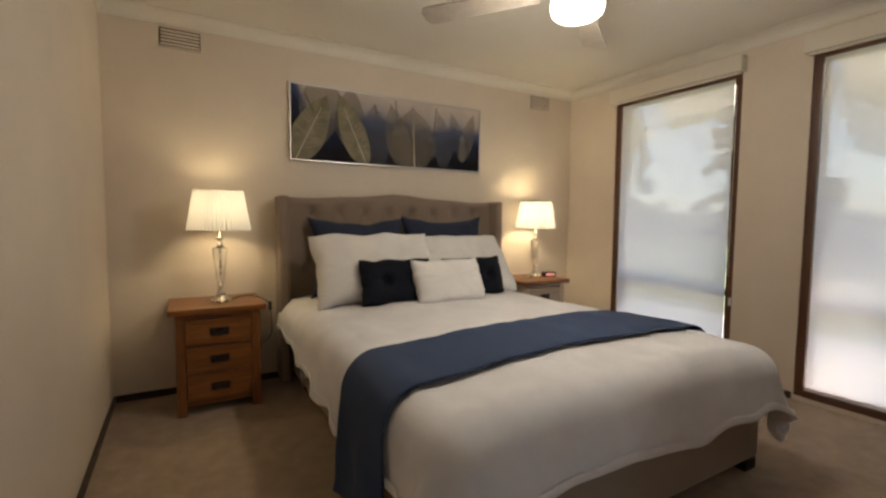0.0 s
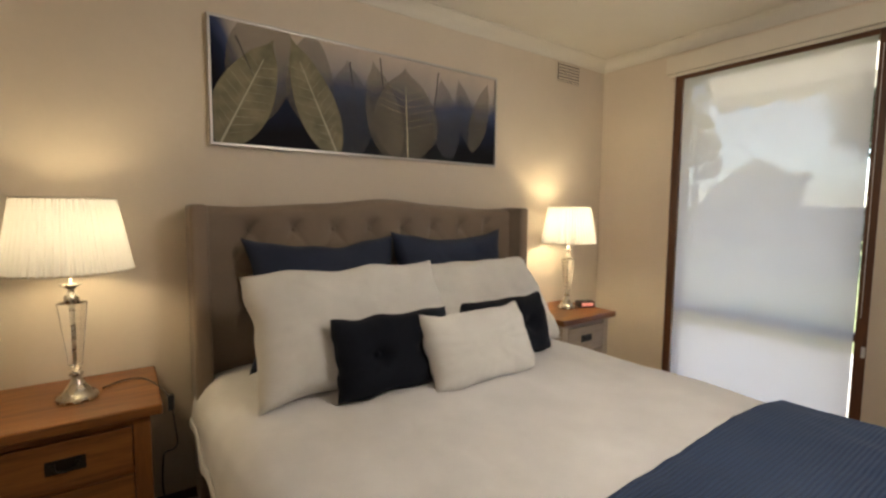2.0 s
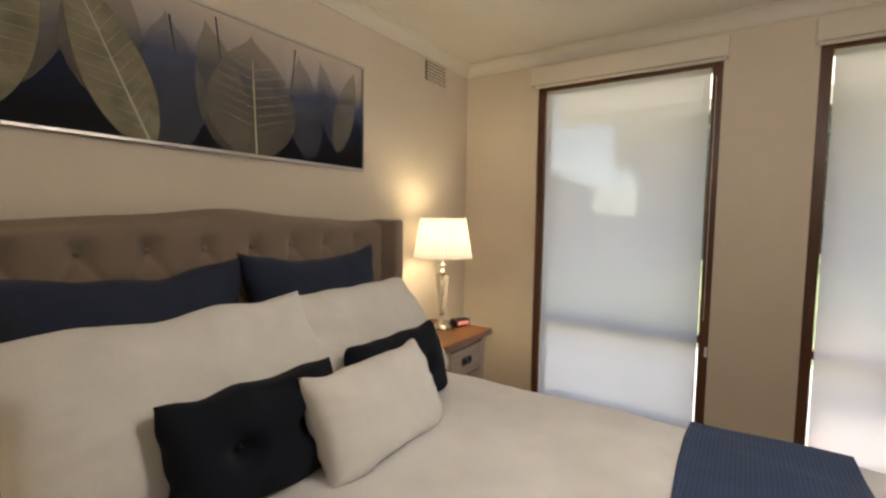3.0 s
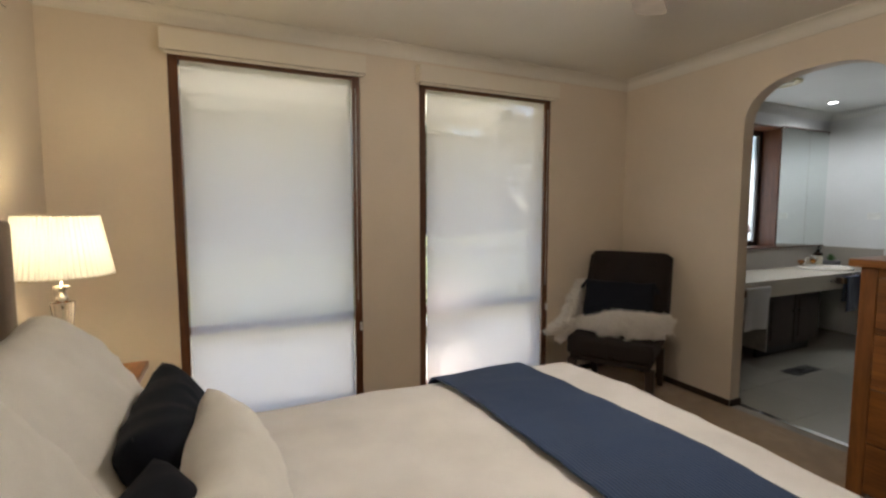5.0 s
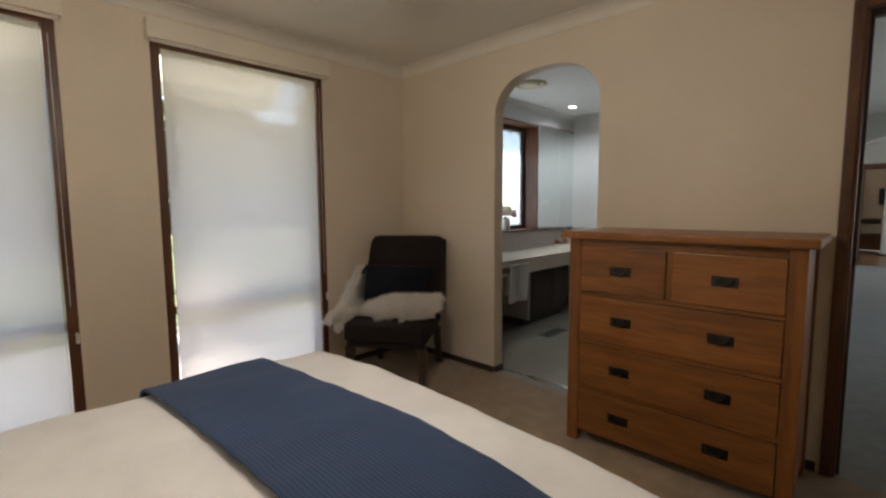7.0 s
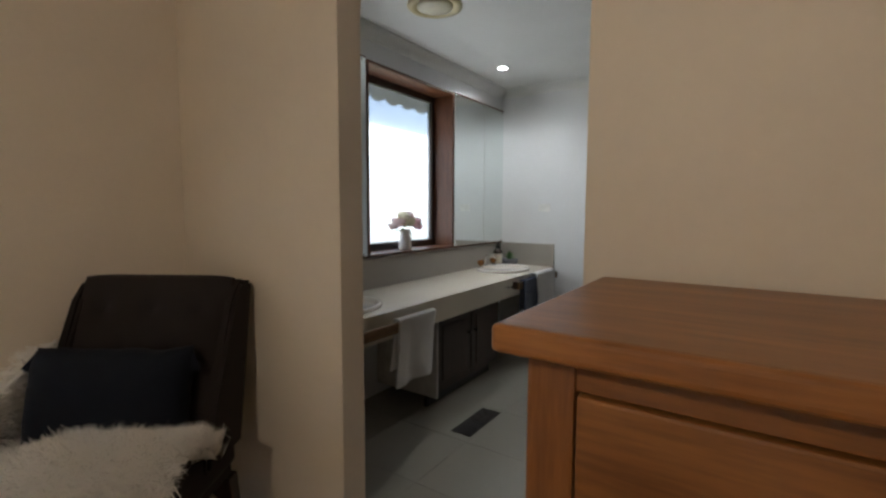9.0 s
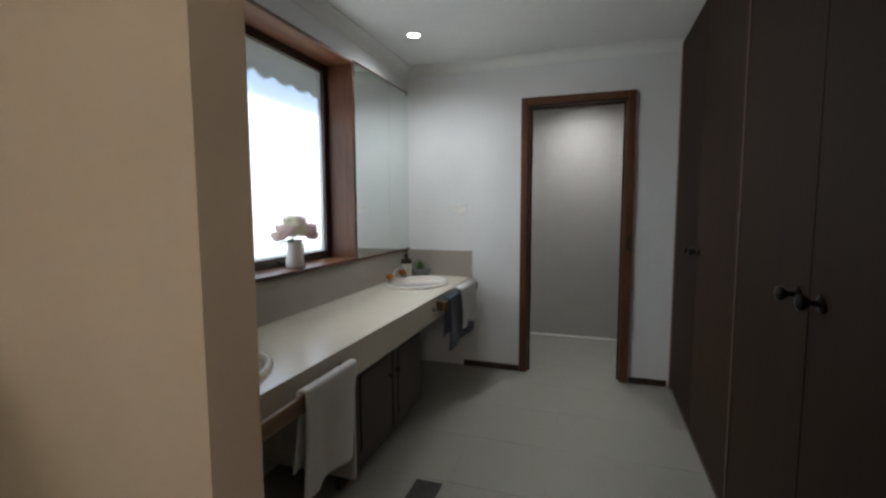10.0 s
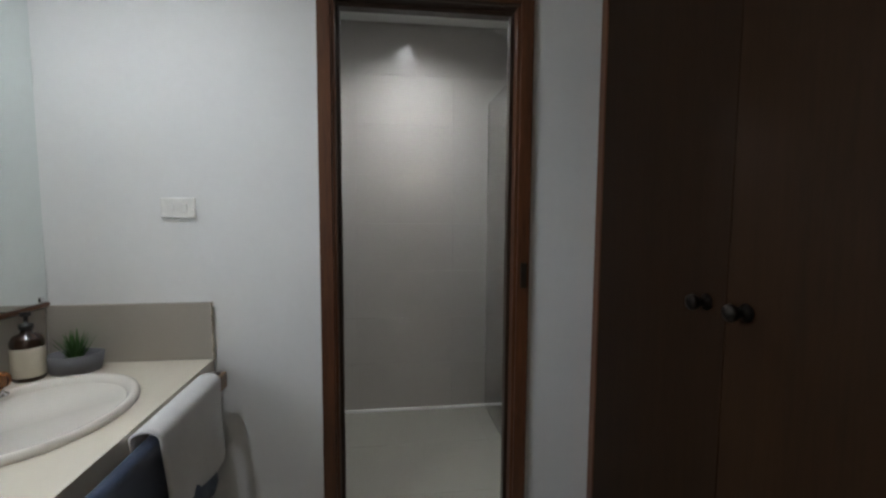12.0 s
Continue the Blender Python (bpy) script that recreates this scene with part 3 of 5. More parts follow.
def cushion(w, h, t, nu=40, nv=30, ear=0.05, flange=0.0, puff=0.40, seed=0, tuft=()):
    """A stuffed pillow standing on its lower edge: x across, z up, y through."""
    bm = bmesh.new()
    def f(u, v, side):
        a, b = 2 * u - 1, 2 * v - 1
        x = w / 2 * a * (1 - ear * (1 - b * b))
        z = h / 2 * b * (1 - ear * 1.3 * (1 - a * a))
        body = max(0.0, 1 - abs(a) ** 3.2) ** puff * max(0.0, 1 - abs(b) ** 3.2) ** puff
        ang = math.atan2(b, a)
        rad = max(abs(a), abs(b))
        crease = 0.10 * rad * noise.noise((math.cos(ang) * 5 + seed, math.sin(ang) * 5, side * 2.0)) + 0.05 * rad * noise.noise((math.cos(ang) * 14 + seed, math.sin(ang) * 14, side))
        n = noise.noise((x * 4 + seed, z * 4, side * 3.1)) * 0.20 + noise.noise((x * 12, z * 12 + seed, side)) * 0.06 + crease
        y = side * t / 2 * body * (1 + n)
        x += 0.012 * noise.noise((b * 2.5, seed, side * 0.0 + 5)) * abs(a)
        z += 0.016 * noise.noise((a * 2.5, seed, 9)) * abs(b)
        for bx, bz in tuft:
            y -= side * t * 0.30 * math.exp(-((x - bx) ** 2 + (z - bz) ** 2) / 0.0011)
        return (x, y, h / 2 + z)
    for side in (-1, 1):
        g = [[bm.verts.new(f(i / nu, j / nv, side)) for j in range(nv + 1)] for i in range(nu + 1)]
        for i in range(nu):
            for j in range(nv):
                bm.faces.new((g[i][j], g[i + 1][j], g[i + 1][j + 1], g[i][j + 1]))
    bmesh.ops.remove_doubles(bm, verts=bm.verts[:], dist=0.0012)
    return bm


DW, DFOOT, DR, DTOPZ = 0.79, 1.225, 0.135, 0.588


def foot_line(cx):
    """Where the cloth turns down over the bed's foot: it lies a little askew."""
    return DFOOT - 0.04 * cx


def drape(s, t, lift=0.0, folds=1.0):
    """A point of a cloth laid over the bed: s across from the middle line, t along the room."""
    cx = max(-DW, min(DW - 0.06, s))
    cy = max(foot_line(cx), t)
    dx, dy = s - cx, t - cy
    d = math.hypot(dx, dy)
    dome = 0.042 * max(0, 1 - (cx / DW) ** 2) + 0.008 * math.sin(min(1, max(0, (t - DFOOT) / 2.0)) * math.pi)
    wr = 0.013 * noise.noise((s * 2.6, t * 2.6, 1.3)) + 0.008 * noise.noise((s * 6, t * 4.5, 4.1)) + 0.004 * noise.noise((s * 15, t * 9, 2.2))
    if d < 1e-6:
        return Vector((BX + cx, cy, DTOPZ + dome + wr * folds + lift))
    ux, uy = dx / d, dy / d
    r = DR + lift
    a = min(d / DR, math.pi / 2)
    fall = max(0.0, d - DR * math.pi / 2)
    per = math.atan2(uy, ux) * 0.5 + cx * 1.2 + cy * 1.2
    out = r * math.sin(a) + folds * fall * (0.16 + 0.16 * math.sin(per * 15 + 1.5) + 0.12 * noise.noise((s * 6, t * 6, 0))) * (1.25 if dx and dy else 0.6)
    z = DTOPZ + dome * math.cos(a) + wr * math.cos(a) * folds - DR + r * math.cos(a) - fall * 0.97
    return Vector((BX + cx + ux * out, cy + uy * out, z))


bed = thing("bed", (0, 0, 0), 0, "king bed with a winged button-tufted taupe fabric headboard", "bed")
HBX0, HBX1 = 0.638, 2.494


def hb_top(x):
    k = (x - HBX0) / (HBX1 - HBX0)
    return 1.297 + 0.042 * math.exp(-((k - 0.5) / 0.20) ** 2) - 0.006 * math.sin(k * math.pi * 4) ** 2


BTN = []
for row in range(4):
    for q in range(8 if row % 2 == 0 else 7):
        BTN.append((0.885 + 0.196 * (q + (0 if row % 2 == 0 else 0.5)), 1.188 - 0.15 * row))


def hb_front(u, v):
    x = HBX0 + 0.065 + (HBX1 - HBX0 - 0.13) * u
    z = 0.28 + (hb_top(x) - 0.28) * v
    y = 3.405 - 0.012
    for bx, bz in BTN:
        q = ((x - bx) ** 2 + (z - bz) ** 2)
        if q < 0.02:
            y += 0.036 * math.exp(-q / 0.0020)
    p, q = (x - 0.885) / 0.196, (1.188 - z) / 0.15
    if -0.3 < q < 3.2 and -0.4 < p < 7.4:
        for g in (p - q / 2, p + q / 2):
            y += 0.010 * math.exp(-((g - round(g)) / 0.07) ** 2) * (1 if q > 0 else 0.5)
    y += 0.05 * max(0, (v - 0.965) / 0.035) ** 2
    return (x, y, z)


bm = sheet(hb_front, 220, 110)
part("headboard_padding", bm, M_UPH, bed, "button-tufted taupe fabric panel", smooth=True)
k_ = [(HBX0 + 0.065 + (HBX1 - HBX0 - 0.13) * i / 40) for i in range(41)]
part("headboard_back", prism([(k_[0], 0.03)] + [(x, hb_top(x) - 0.003) for x in k_] + [(k_[-1], 0.03)], 3.445, 3.478, "y"), M_UPH, bed)
part("headboard_skirt", box(HBX0 + 0.065, 3.40, 0.04, HBX1 - 0.065, 3.43, 0.285), M_UPH, bed)
for xa, xb in ((HBX0, HBX0 + 0.066), (HBX1 - 0.066, HBX1)):
    part("headboard_wing", box(xa, 3.285, 0.03, xb, 3.478, 1.30, bev=0.024, seg=4), M_UPH, bed, smooth=True)
for bx, bz in BTN:
    part("button", lathe([(0.0005, -0.006), (0.008, -0.004), (0.011, 0), (0.008, 0.004), (0.0005, 0.006)], 10), M_UPH, bed, at=pose(bx, 3.430, bz, 90), smooth=True)
part("base", box(0.735, 1.165, 0.05, 2.39, 3.40, 0.375, bev=0.02, seg=3), M_BASE, bed, "beige fabric covered bed base", smooth=False)
for lx, ly in ((0.80, 1.21), (2.33, 1.21), (0.80, 3.2), (2.33, 3.2), (1.56, 1.21)):
    part("leg", box(lx - 0.045, ly - 0.045, 0.0, lx + 0.045, ly + 0.045, 0.052, bev=0.006), M_BLACKP, bed, "short black foot")
part("mattress", box(0.73, 1.205, 0.376, 2.40, 3.385, 0.555, bev=0.04, seg=4), M_LINEN, bed, "white mattress", smooth=True)

dv = thing("duvet", (0, 0, 0), 0, "white cotton duvet spread over the made bed", "duvet")
T0 = DFOOT - DR * 1.57 - 0.125                           # foot hem


def side_reach(t):
    """How far the duvet reaches down the bed's sides: tucked up at the head, longer towards the foot."""
    k = max(0.0, min(1.0, (3.2 - t) / 1.2))
    return DW + DR * 1.57 + 0.05 + 0.13 * k * k * (3 - 2 * k) + 0.008 * math.sin(t * 17) + 0.006 * math.sin(t * 41)


def duvet_at(u, v, lift=0.0):
    t = T0 + (3.36 - T0) * v
    t += (foot_line(max(-DW, min(DW - 0.06, 1.9 * u - 0.95))) - DFOOT) * (1 - v) ** 3
    t += (0.012 * math.sin(u * 19) + 0.007 * math.sin(u * 47 + 1)) * (1 - v) ** 3
    return drape(-side_reach(t) + (2 * side_reach(t) - 0.06) * u, t, lift)


part("cover", sheet(duvet_at, 130, 120, 0.018), M_LINEN, dv, smooth=True)
for fn in (lambda u, v: duvet_at(u, 0.0005 + 0.012 * v, 0.002), lambda u, v: duvet_at(0.0005 + 0.013 * v, u * 0.98, 0.002), lambda u, v: duvet_at(0.9995 - 0.013 * v, u * 0.98, 0.002)):
    part("hem", sheet(fn, 110, 3, 0.010), M_LINEN, dv, "stitched double hem", smooth=True)
part("control_box", box(0.700, 2.98, 0.14, 0.732, 3.03, 0.30, bev=0.006), M_SWITCH, bed, "small white plastic control box")


def knit():
    m, n, l, b = mat("navy_knit", 0.92)
    v = coords(n, l)
    w = n.new("ShaderNodeTexWave")
    w.bands_direction = "Y"
    w.inputs["Scale"].default_value, w.inputs["Distortion"].default_value = 28, 1.2
    w.inputs["Detail"].default_value, w.inputs["Detail Scale"].default_value = 2, 3
    l.new(v, w.inputs["Vector"])
    c = (0.030, 0.055, 0.125)
    col = ramp(n, l, w.outputs[1], [(0.1, shade(c, 0.72)), (0.8, shade(c, 1.12))])
    col = mixc(n, l, 0.3, col, ramp(n, l, noise_tex(n, l, v, 4, 4), [(0.3, shade(c, 0.8)), (0.7, shade(c, 1.2))]))
    l.new(col, b.inputs["Base Color"])
    b.inputs["Sheen Weight"].default_value = 0.03
    bump(n, l, w.outputs[1], b, 0.55, 0.004)
    return m


M_KNIT = knit()
th = thing("throw_blanket", (0, 0, 0), 0, "navy blue ribbed knit throw laid across the duvet", "throw")
part("cloth", sheet(lambda u, v: drape(-DW - DR * 1.57 - 0.40 + (2 * DW + DR * 3.14 + 0.40 - 0.12) * u, 1.43 + 0.425 * v + 0.010 * math.sin(u * 9), 0.026, 0.75), 150, 40, 0.008), M_KNIT, th, smooth=True)

PIL = lambda name, w, h, t, m, x, y, z, lean, turn, label, cat, **k: (lambda e: (part("case", cushion(w, h, t, **k), m, e, smooth=True), e)[1])(
    (lambda e: (setattr(e, "matrix_world", pose(x, y, z, -lean, 0, turn)), e)[1])(thing(name, (x, y, z), 0, label, cat)))
PIL("pillow", 0.74, 0.57, 0.20, M_NAVY, 1.195, 3.225, 0.600, 11, 1, "large navy cotton pillow against the headboard", "pillow", seed=1, ear=0.14)
PIL("pillow", 0.74, 0.57, 0.20, M_NAVY, 1.912, 3.235, 0.612, 11, -1, "large navy cotton pillow against the headboard", "pillow", seed=2, ear=0.14)
PIL("pillow", 0.86, 0.50, 0.25, M_PILLOW, 1.192, 2.830, 0.604, 29, 1, "plump white cotton pillow propped on the bed", "pillow", seed=3, ear=0.06)
PIL("pillow", 0.86, 0.52, 0.25, M_PILLOW, 1.925, 2.865, 0.595, 37, 4, "plump white cotton pillow propped on the bed", "pillow", seed=4, ear=0.06)
c1 = PIL("cushion", 0.48, 0.29, 0.17, M_VELVET, 1.238, 2.690, 0.617, 18, -3, "black velvet cushion with sewn tufts on the bed", "cushion", seed=5, ear=0.03, tuft=((-0.09, 0.0), (0.09, 0.0)))
c2 = PIL("cushion", 0.49, 0.28, 0.17, M_VELVET, 1.852, 2.735, 0.614, 19, 1, "black velvet cushion with sewn tufts on the bed", "cushion", seed=6, ear=0.03, tuft=((-0.09, 0.0), (0.09, 0.0)))
for c in (c1, c2):
    for q in (-0.09, 0.09):
        part("button", lathe([(0.0005, -0.005), (0.008, -0.003), (0.010, 0), (0.008, 0.003), (0.0005, 0.005)], 10), M_VELVET, c, at=pose(q, -0.046, 0.148, 90), smooth=True)
PIL("cushion", 0.50, 0.29, 0.16, M_PILLOW, 1.560, 2.560, 0.624, 27, 1, "small white lumbar cushion in front of the pillows", "cushion", seed=7, ear=0.03)


# ---- oak furniture ----
def bar_handle(parent, x, y, z, w=0.10, h=0.045):
    p = part("handle", box(x - w / 2, y - 0.004, z - h / 2, x + w / 2, y - 0.0005, z + h / 2, bev=0.0015), M_IRON, parent, "dark iron drop handle on a square plate")
    pts = [(x - w * 0.30, y - 0.010, z + 0.008)] + [(x - w * 0.30 * math.cos(a), y - 0.016, z + 0.006 - 0.020 * math.sin(a)) for a in [math.pi * i / 10 for i in range(11)]] + [(x + w * 0.30, y - 0.010, z + 0.008)]
    bm = tube(pts, 0.0035, 6)
    h2 = part("bail", bm, M_IRON, p, smooth=True)
    for sx in (-1, 1):
        part("stud", box(x + sx * w * 0.30 - 0.006, y - 0.016, z + 0.002, x + sx * w * 0.30 + 0.006, y - 0.0041, z + 0.014, bev=0.002), M_IRON, p)


def drawer(parent, x0, x1, z0, z1, y, handles, front):
    d = part("drawer", box(x0, y - 0.016, z0, x1, y + 0.02, z1, bev=0.004), front, parent)
    for hx in handles:
        bar_handle(d, hx, y - 0.016, (z0 + z1) / 2)


def oak_unit(name, x0, x1, yf, yb, H, rows, label, cat, over=0.035, post=0.06, group="", flat=None, upright=None):
    """Solid oak drawer unit; rows: bottom-to-top lists of (z0, z1, cells)."""
    flat, upright = flat or M_OAK, upright or M_OAKZ
    cx = (x0 + x1) / 2
    o = thing(name, (cx, yf, 0), 0, label, cat, group)
    w, dp = (x1 - x0) / 2 - over, yb - yf
    f = over
    top = part("top", box(-w - over, 0, H - 0.036, w + over, dp, H, bev=0.009, seg=3), M_OAK, o)
    zt = H - 0.0361
    for sx in (-1, 1):
        part("post", box(min(sx * w, sx * (w - post)), f, 0.0, max(sx * w, sx * (w - post)), f + 0.05, zt, bev=0.004), upright, o)
        part("post", box(min(sx * w, sx * (w - post)), dp - 0.06, 0.0, max(sx * w, sx * (w - post)), dp - 0.01, zt, bev=0.004), upright, o)
        part("side_panel", box(min(sx * (w - 0.008), sx * (w - 0.03)), f + 0.0501, 0.07, max(sx * (w - 0.008), sx * (w - 0.03)), dp - 0.0601, zt), upright, o)
    part("back_panel", box(-w + post, dp - 0.03, 0.07, w - post, dp - 0.015, zt), upright, o)
    part("plinth", box(-w + post, f + 0.012, 0.055, w - post, f + 0.04, rows[0][0] - 0.003, bev=0.003), flat, o)
    part("top_rail", box(-w + post, f + 0.006, rows[-1][1] + 0.003, w - post, f + 0.04, zt, bev=0.002), flat, o)
    part("inner_back", box(-w + post, f + 0.045, 0.07, w - post, f + 0.05, zt), M_DARK, o)
    prev = None
    for z0, z1, cells in rows:
        if prev is not None:
            part("rail", box(-w + post, f + 0.006, prev + 0.003, w - post, f + 0.04, z0 - 0.003, bev=0.002), flat, o)
        prev = z1
        W = 2 * (w - post)
        for c, (a, b, hs) in enumerate(cells):
            if a > 0:
                part("divider", box(-w + post + W * a - 0.022, f + 0.006, z0 - 0.002, -w + post + W * a + 0.0015, f + 0.04, z1 + 0.002, bev=0.002), upright, o)
            xa = -w + post + W * a + 0.003
            xb = -w + post + W * b - (0.025 if b < 1 else 0.003)
            drawer(o, xa, xb, z0, z1, f + 0.014, [xa + (xb - xa) * h for h in hs], flat)
    return o


def flipped_unit(name, x0, x1, yf, yb, H, rows, label, cat):
    """The same kind of unit, its front towards the north."""
    o = oak_unit(name, x0, x1, 0.0, abs(yf - yb), H, rows, label, cat)
    o.matrix_world = pose((x0 + x1) / 2, yf, 0, 0, 0, 180)
    return o


one, two = [(0, 1, (0.5,))], [(0, 1, (0.25, 0.75))]
flipped_unit("chest_of_drawers", 0.620, 1.668, 0.118, -0.378, 1.120,
             [(0.070, 0.292, two), (0.316, 0.540, two), (0.564, 0.792, two), (0.816, 1.040, [(0, 0.51, (0.5,)), (0.51, 1, (0.5,))])],
             "tall oak chest of drawers with dark iron handles", "chest of drawers")
ROWS3 = [(0.085, 0.235, one), (0.25, 0.395, one), (0.41, 0.560, one)]
oak_unit("nightstand", -0.013, 0.508, 3.020, 3.478, 0.63, ROWS3, "oak bedside table with three drawers and iron handles", "bedside table", 0.035, 0.05, "bedside tables")
oak_unit("nightstand", 2.532, 3.052, 3.020, 3.478, 0.63, ROWS3, "bedside table with an oak top and pale limed drawers", "bedside table", 0.035, 0.05, "bedside tables", M_LIMED, M_LIMED)


# ---- table lamps ----
def table_lamp(x, y, z):
    t = thing("table_lamp", (x, y, z), 0, "lit table lamp with pleated cream shade and crystal stem", "table lamp", "bedside lamps")
    part("base", lathe([(0.058, 0.0), (0.060, 0.006), (0.056, 0.014), (0.046, 0.020), (0.040, 0.026), (0.024, 0.050), (0.015, 0.068), (0.013, 0.078), (0.020, 0.083), (0.020, 0.090), (0.012, 0.096)], 40), M_STEEL, t, "brushed nickel foot", smooth=True)
    part("stem", lathe([(0.010, 0.0965), (0.016, 0.106), (0.012, 0.112), (0.019, 0.118), (0.024, 0.17), (0.032, 0.235), (0.041, 0.320), (0.042, 0.332), (0.010, 0.337)], 12), M_CRYSTAL, t, "faceted clear crystal column")
    part("collar", lathe([(0.018, 0.3375), (0.022, 0.342), (0.020, 0.352), (0.012, 0.366), (0.009, 0.374), (0.014, 0.382), (0.030, 0.392), (0.031, 0.396), (0.004, 0.398), (0.004, 0.46)], 32), M_STEEL, t, smooth=True)
    part("core", tube([(0, 0, 0.10), (0, 0, 0.336)], 0.004, 8), M_STEEL, t, smooth=True)
    part("shade", lathe([(0.176, 0.440), (0.175, 0.446), (0.136, 0.676), (0.135, 0.684)], 360, ripple=52, depth=0.032), M_SHADE, t, "pleated cream fabric shade", smooth=True)
    for r, zz in ((0.177, 0.442), (0.137, 0.682)):
        part("shade_trim", tube([(r * math.cos(a), r * math.sin(a), zz) for a in [2 * math.pi * i / 48 for i in range(49)]], 0.0035, 6), M_BLINDCASE, t, smooth=True)
    for k in range(3):
        a = 2 * math.pi * k / 3
        part("shade_spoke", tube([(0.006 * math.cos(a), 0.006 * math.sin(a), 0.455), (0.136 * math.cos(a), 0.136 * math.sin(a), 0.674)], 0.002, 5), M_STEEL, t)
    return t


table_lamp(0.272, 3.235, 0.6305)
table_lamp(2.862, 3.275, 0.6305)
cord = thing("lamp_cord", (0, 0, 0), 0, "dark lamp cord with an inline switch over the table edge", "cord")
pts = [(0.34, 3.28, 0.635), (0.40, 3.33, 0.636), (0.46, 3.31, 0.637), (0.503, 3.20, 0.636), (0.520, 3.12, 0.632), (0.535, 3.09, 0.61), (0.545, 3.10, 0.52), (0.555, 3.16, 0.42), (0.545, 3.24, 0.36), (0.53, 3.32, 0.32), (0.52, 3.42, 0.25), (0.515, 3.46, 0.10), (0.53, 3.46, 0.02)]


def smooth_path(p, sub=6):
    out = []
    for i in range(len(p) - 1):
        a, b, c, d = (Vector(p[max(0, min(len(p) - 1, i + q))]) for q in (-1, 0, 1, 2))
        for j in range(sub):
            t = j / sub
            out.append(0.5 * ((2 * b) + (c - a) * t + (2 * a - 5 * b + 4 * c - d) * t * t + (3 * b - a - 3 * c + d) * t ** 3))
    return out + [Vector(p[-1])]


part("wire", tube(smooth_path(pts), 0.0028, 6), M_BLACKP, cord, smooth=True)
part("inline_switch", box(0.526, 3.078, 0.575, 0.546, 3.098, 0.63, bev=0.005), M_BLACKP, cord)

clock = thing("alarm_clock", (2.985, 3.22, 0.631), -20, "small black digital alarm clock on the bedside table", "clock")
part("case", box(-0.06, -0.035, 0.0, 0.06, 0.035, 0.045, bev=0.014, seg=3), M_BLACKP, clock, smooth=True)
part("display", box(-0.042, -0.0365, 0.012, 0.042, -0.0345, 0.034), glow("red_digits_glow", (1.0, 0.05, 0.03), 0.12), clock, "dim red display")


# ---- wall vents, picture, fan ----
# Near-black backing colour puts the shade between the vent slats.
M_VENT = paint("vent_shadow_paint", (0.10, 0.08, 0.06))


def vent(name, x, z, w=0.225, h=0.125):
    v = thing(name, (x, YN, z), 0, "cream painted louvred wall vent high on the wall", "vent", "wall vents")
    part("backing", box(-w / 2, -0.004, -h / 2, w / 2, -0.0005, h / 2), M_VENT, v)
    part("rim", box(-w / 2, -0.010, h / 2 - 0.008, w / 2, -0.0041, h / 2, bev=0.002), M_WALL, v)
    part("rim", box(-w / 2, -0.010, -h / 2, w / 2, -0.0041, -h / 2 + 0.008, bev=0.002), M_WALL, v)
    for i in range(5):
        zz = -h / 2 + 0.014 + i * (h - 0.022) / 5
        part("slat", prism([(-0.0041, zz), (-0.009, zz + 0.002), (-0.009, zz + 0.012), (-0.0041, zz + 0.014)], -w / 2 + 0.006, w / 2 - 0.006, "x"), M_WALL, v)


vent("wall_vent", 3.075, 2.262)
vent("wall_vent", 0.095, 2.262)

PX0, PX1, PZ0, PZ1 = 0.745, 2.372, 1.558, 2.106
pic = thing("framed_picture", ((PX0 + PX1) / 2, YN, (PZ0 + PZ1) / 2), 0, "wide framed print of translucent leaves on navy", "picture")
pw, ph, fy = (PX1 - PX0) / 2, (PZ1 - PZ0) / 2, -0.032
for a in ((-pw, -ph, pw, -ph + 0.012), (-pw, ph - 0.012, pw, ph), (-pw, -ph + 0.0121, -pw + 0.012, ph - 0.0121), (pw - 0.012, -ph + 0.0121, pw, ph - 0.0121)):
    part("frame", box(a[0], fy, a[1], a[2], -0.002, a[3], bev=0.002), M_SILVER, pic, "slim brushed silver frame")


def print_mat():
    m, n, l, b = mat("print_ground", 0.6)
    b.inputs["Specular IOR Level"].default_value = 0.12
    v = coords(n, l)
    sep = n.new("ShaderNodeSeparateXYZ")
    l.new(v, sep.inputs[0])
    nz = noise_tex(n, l, coords(n, l, (2.2, 1, 1.2)), 2.0, 3)
    add = n.new("ShaderNodeMath")
    add.operation = "MULTIPLY_ADD"
    add.inputs[1].default_value, add.inputs[2].default_value = 0.30, 0.35
    l.new(nz, add.inputs[0])
    a2 = n.new("ShaderNodeMath")
    a2.operation = "MULTIPLY_ADD"
    a2.inputs[1].default_value = 1.55
    l.new(sep.outputs[2], a2.inputs[0])
    l.new(add.outputs[0], a2.inputs[2])
    edge = n.new("ShaderNodeMapRange")
    for k, q in ((1, -0.81), (2, -0.68), (3, -0.42), (4, 0.0)):
        edge.inputs[k].default_value = q
    l.new(sep.outputs[0], edge.inputs[0])
    a3 = n.new("ShaderNodeMath")
    l.new(a2.outputs[0], a3.inputs[0])
    l.new(edge.outputs[0], a3.inputs[1])
    col = ramp(n, l, a3.outputs[0], [(0.20, (0.006, 0.006, 0.010)), (0.44, (0.010, 0.016, 0.045)), (0.57, (0.055, 0.075, 0.16)), (0.70, (0.36, 0.325, 0.31)), (0.9, (0.56, 0.475, 0.41))])
    l.new(col, b.inputs["Base Color"])
    return m


part("print", box(-pw + 0.0121, fy + 0.008, -ph + 0.0121, pw - 0.0121, -0.004, ph - 0.0121), print_mat(), pic, "printed canvas fading from navy to pale grey")


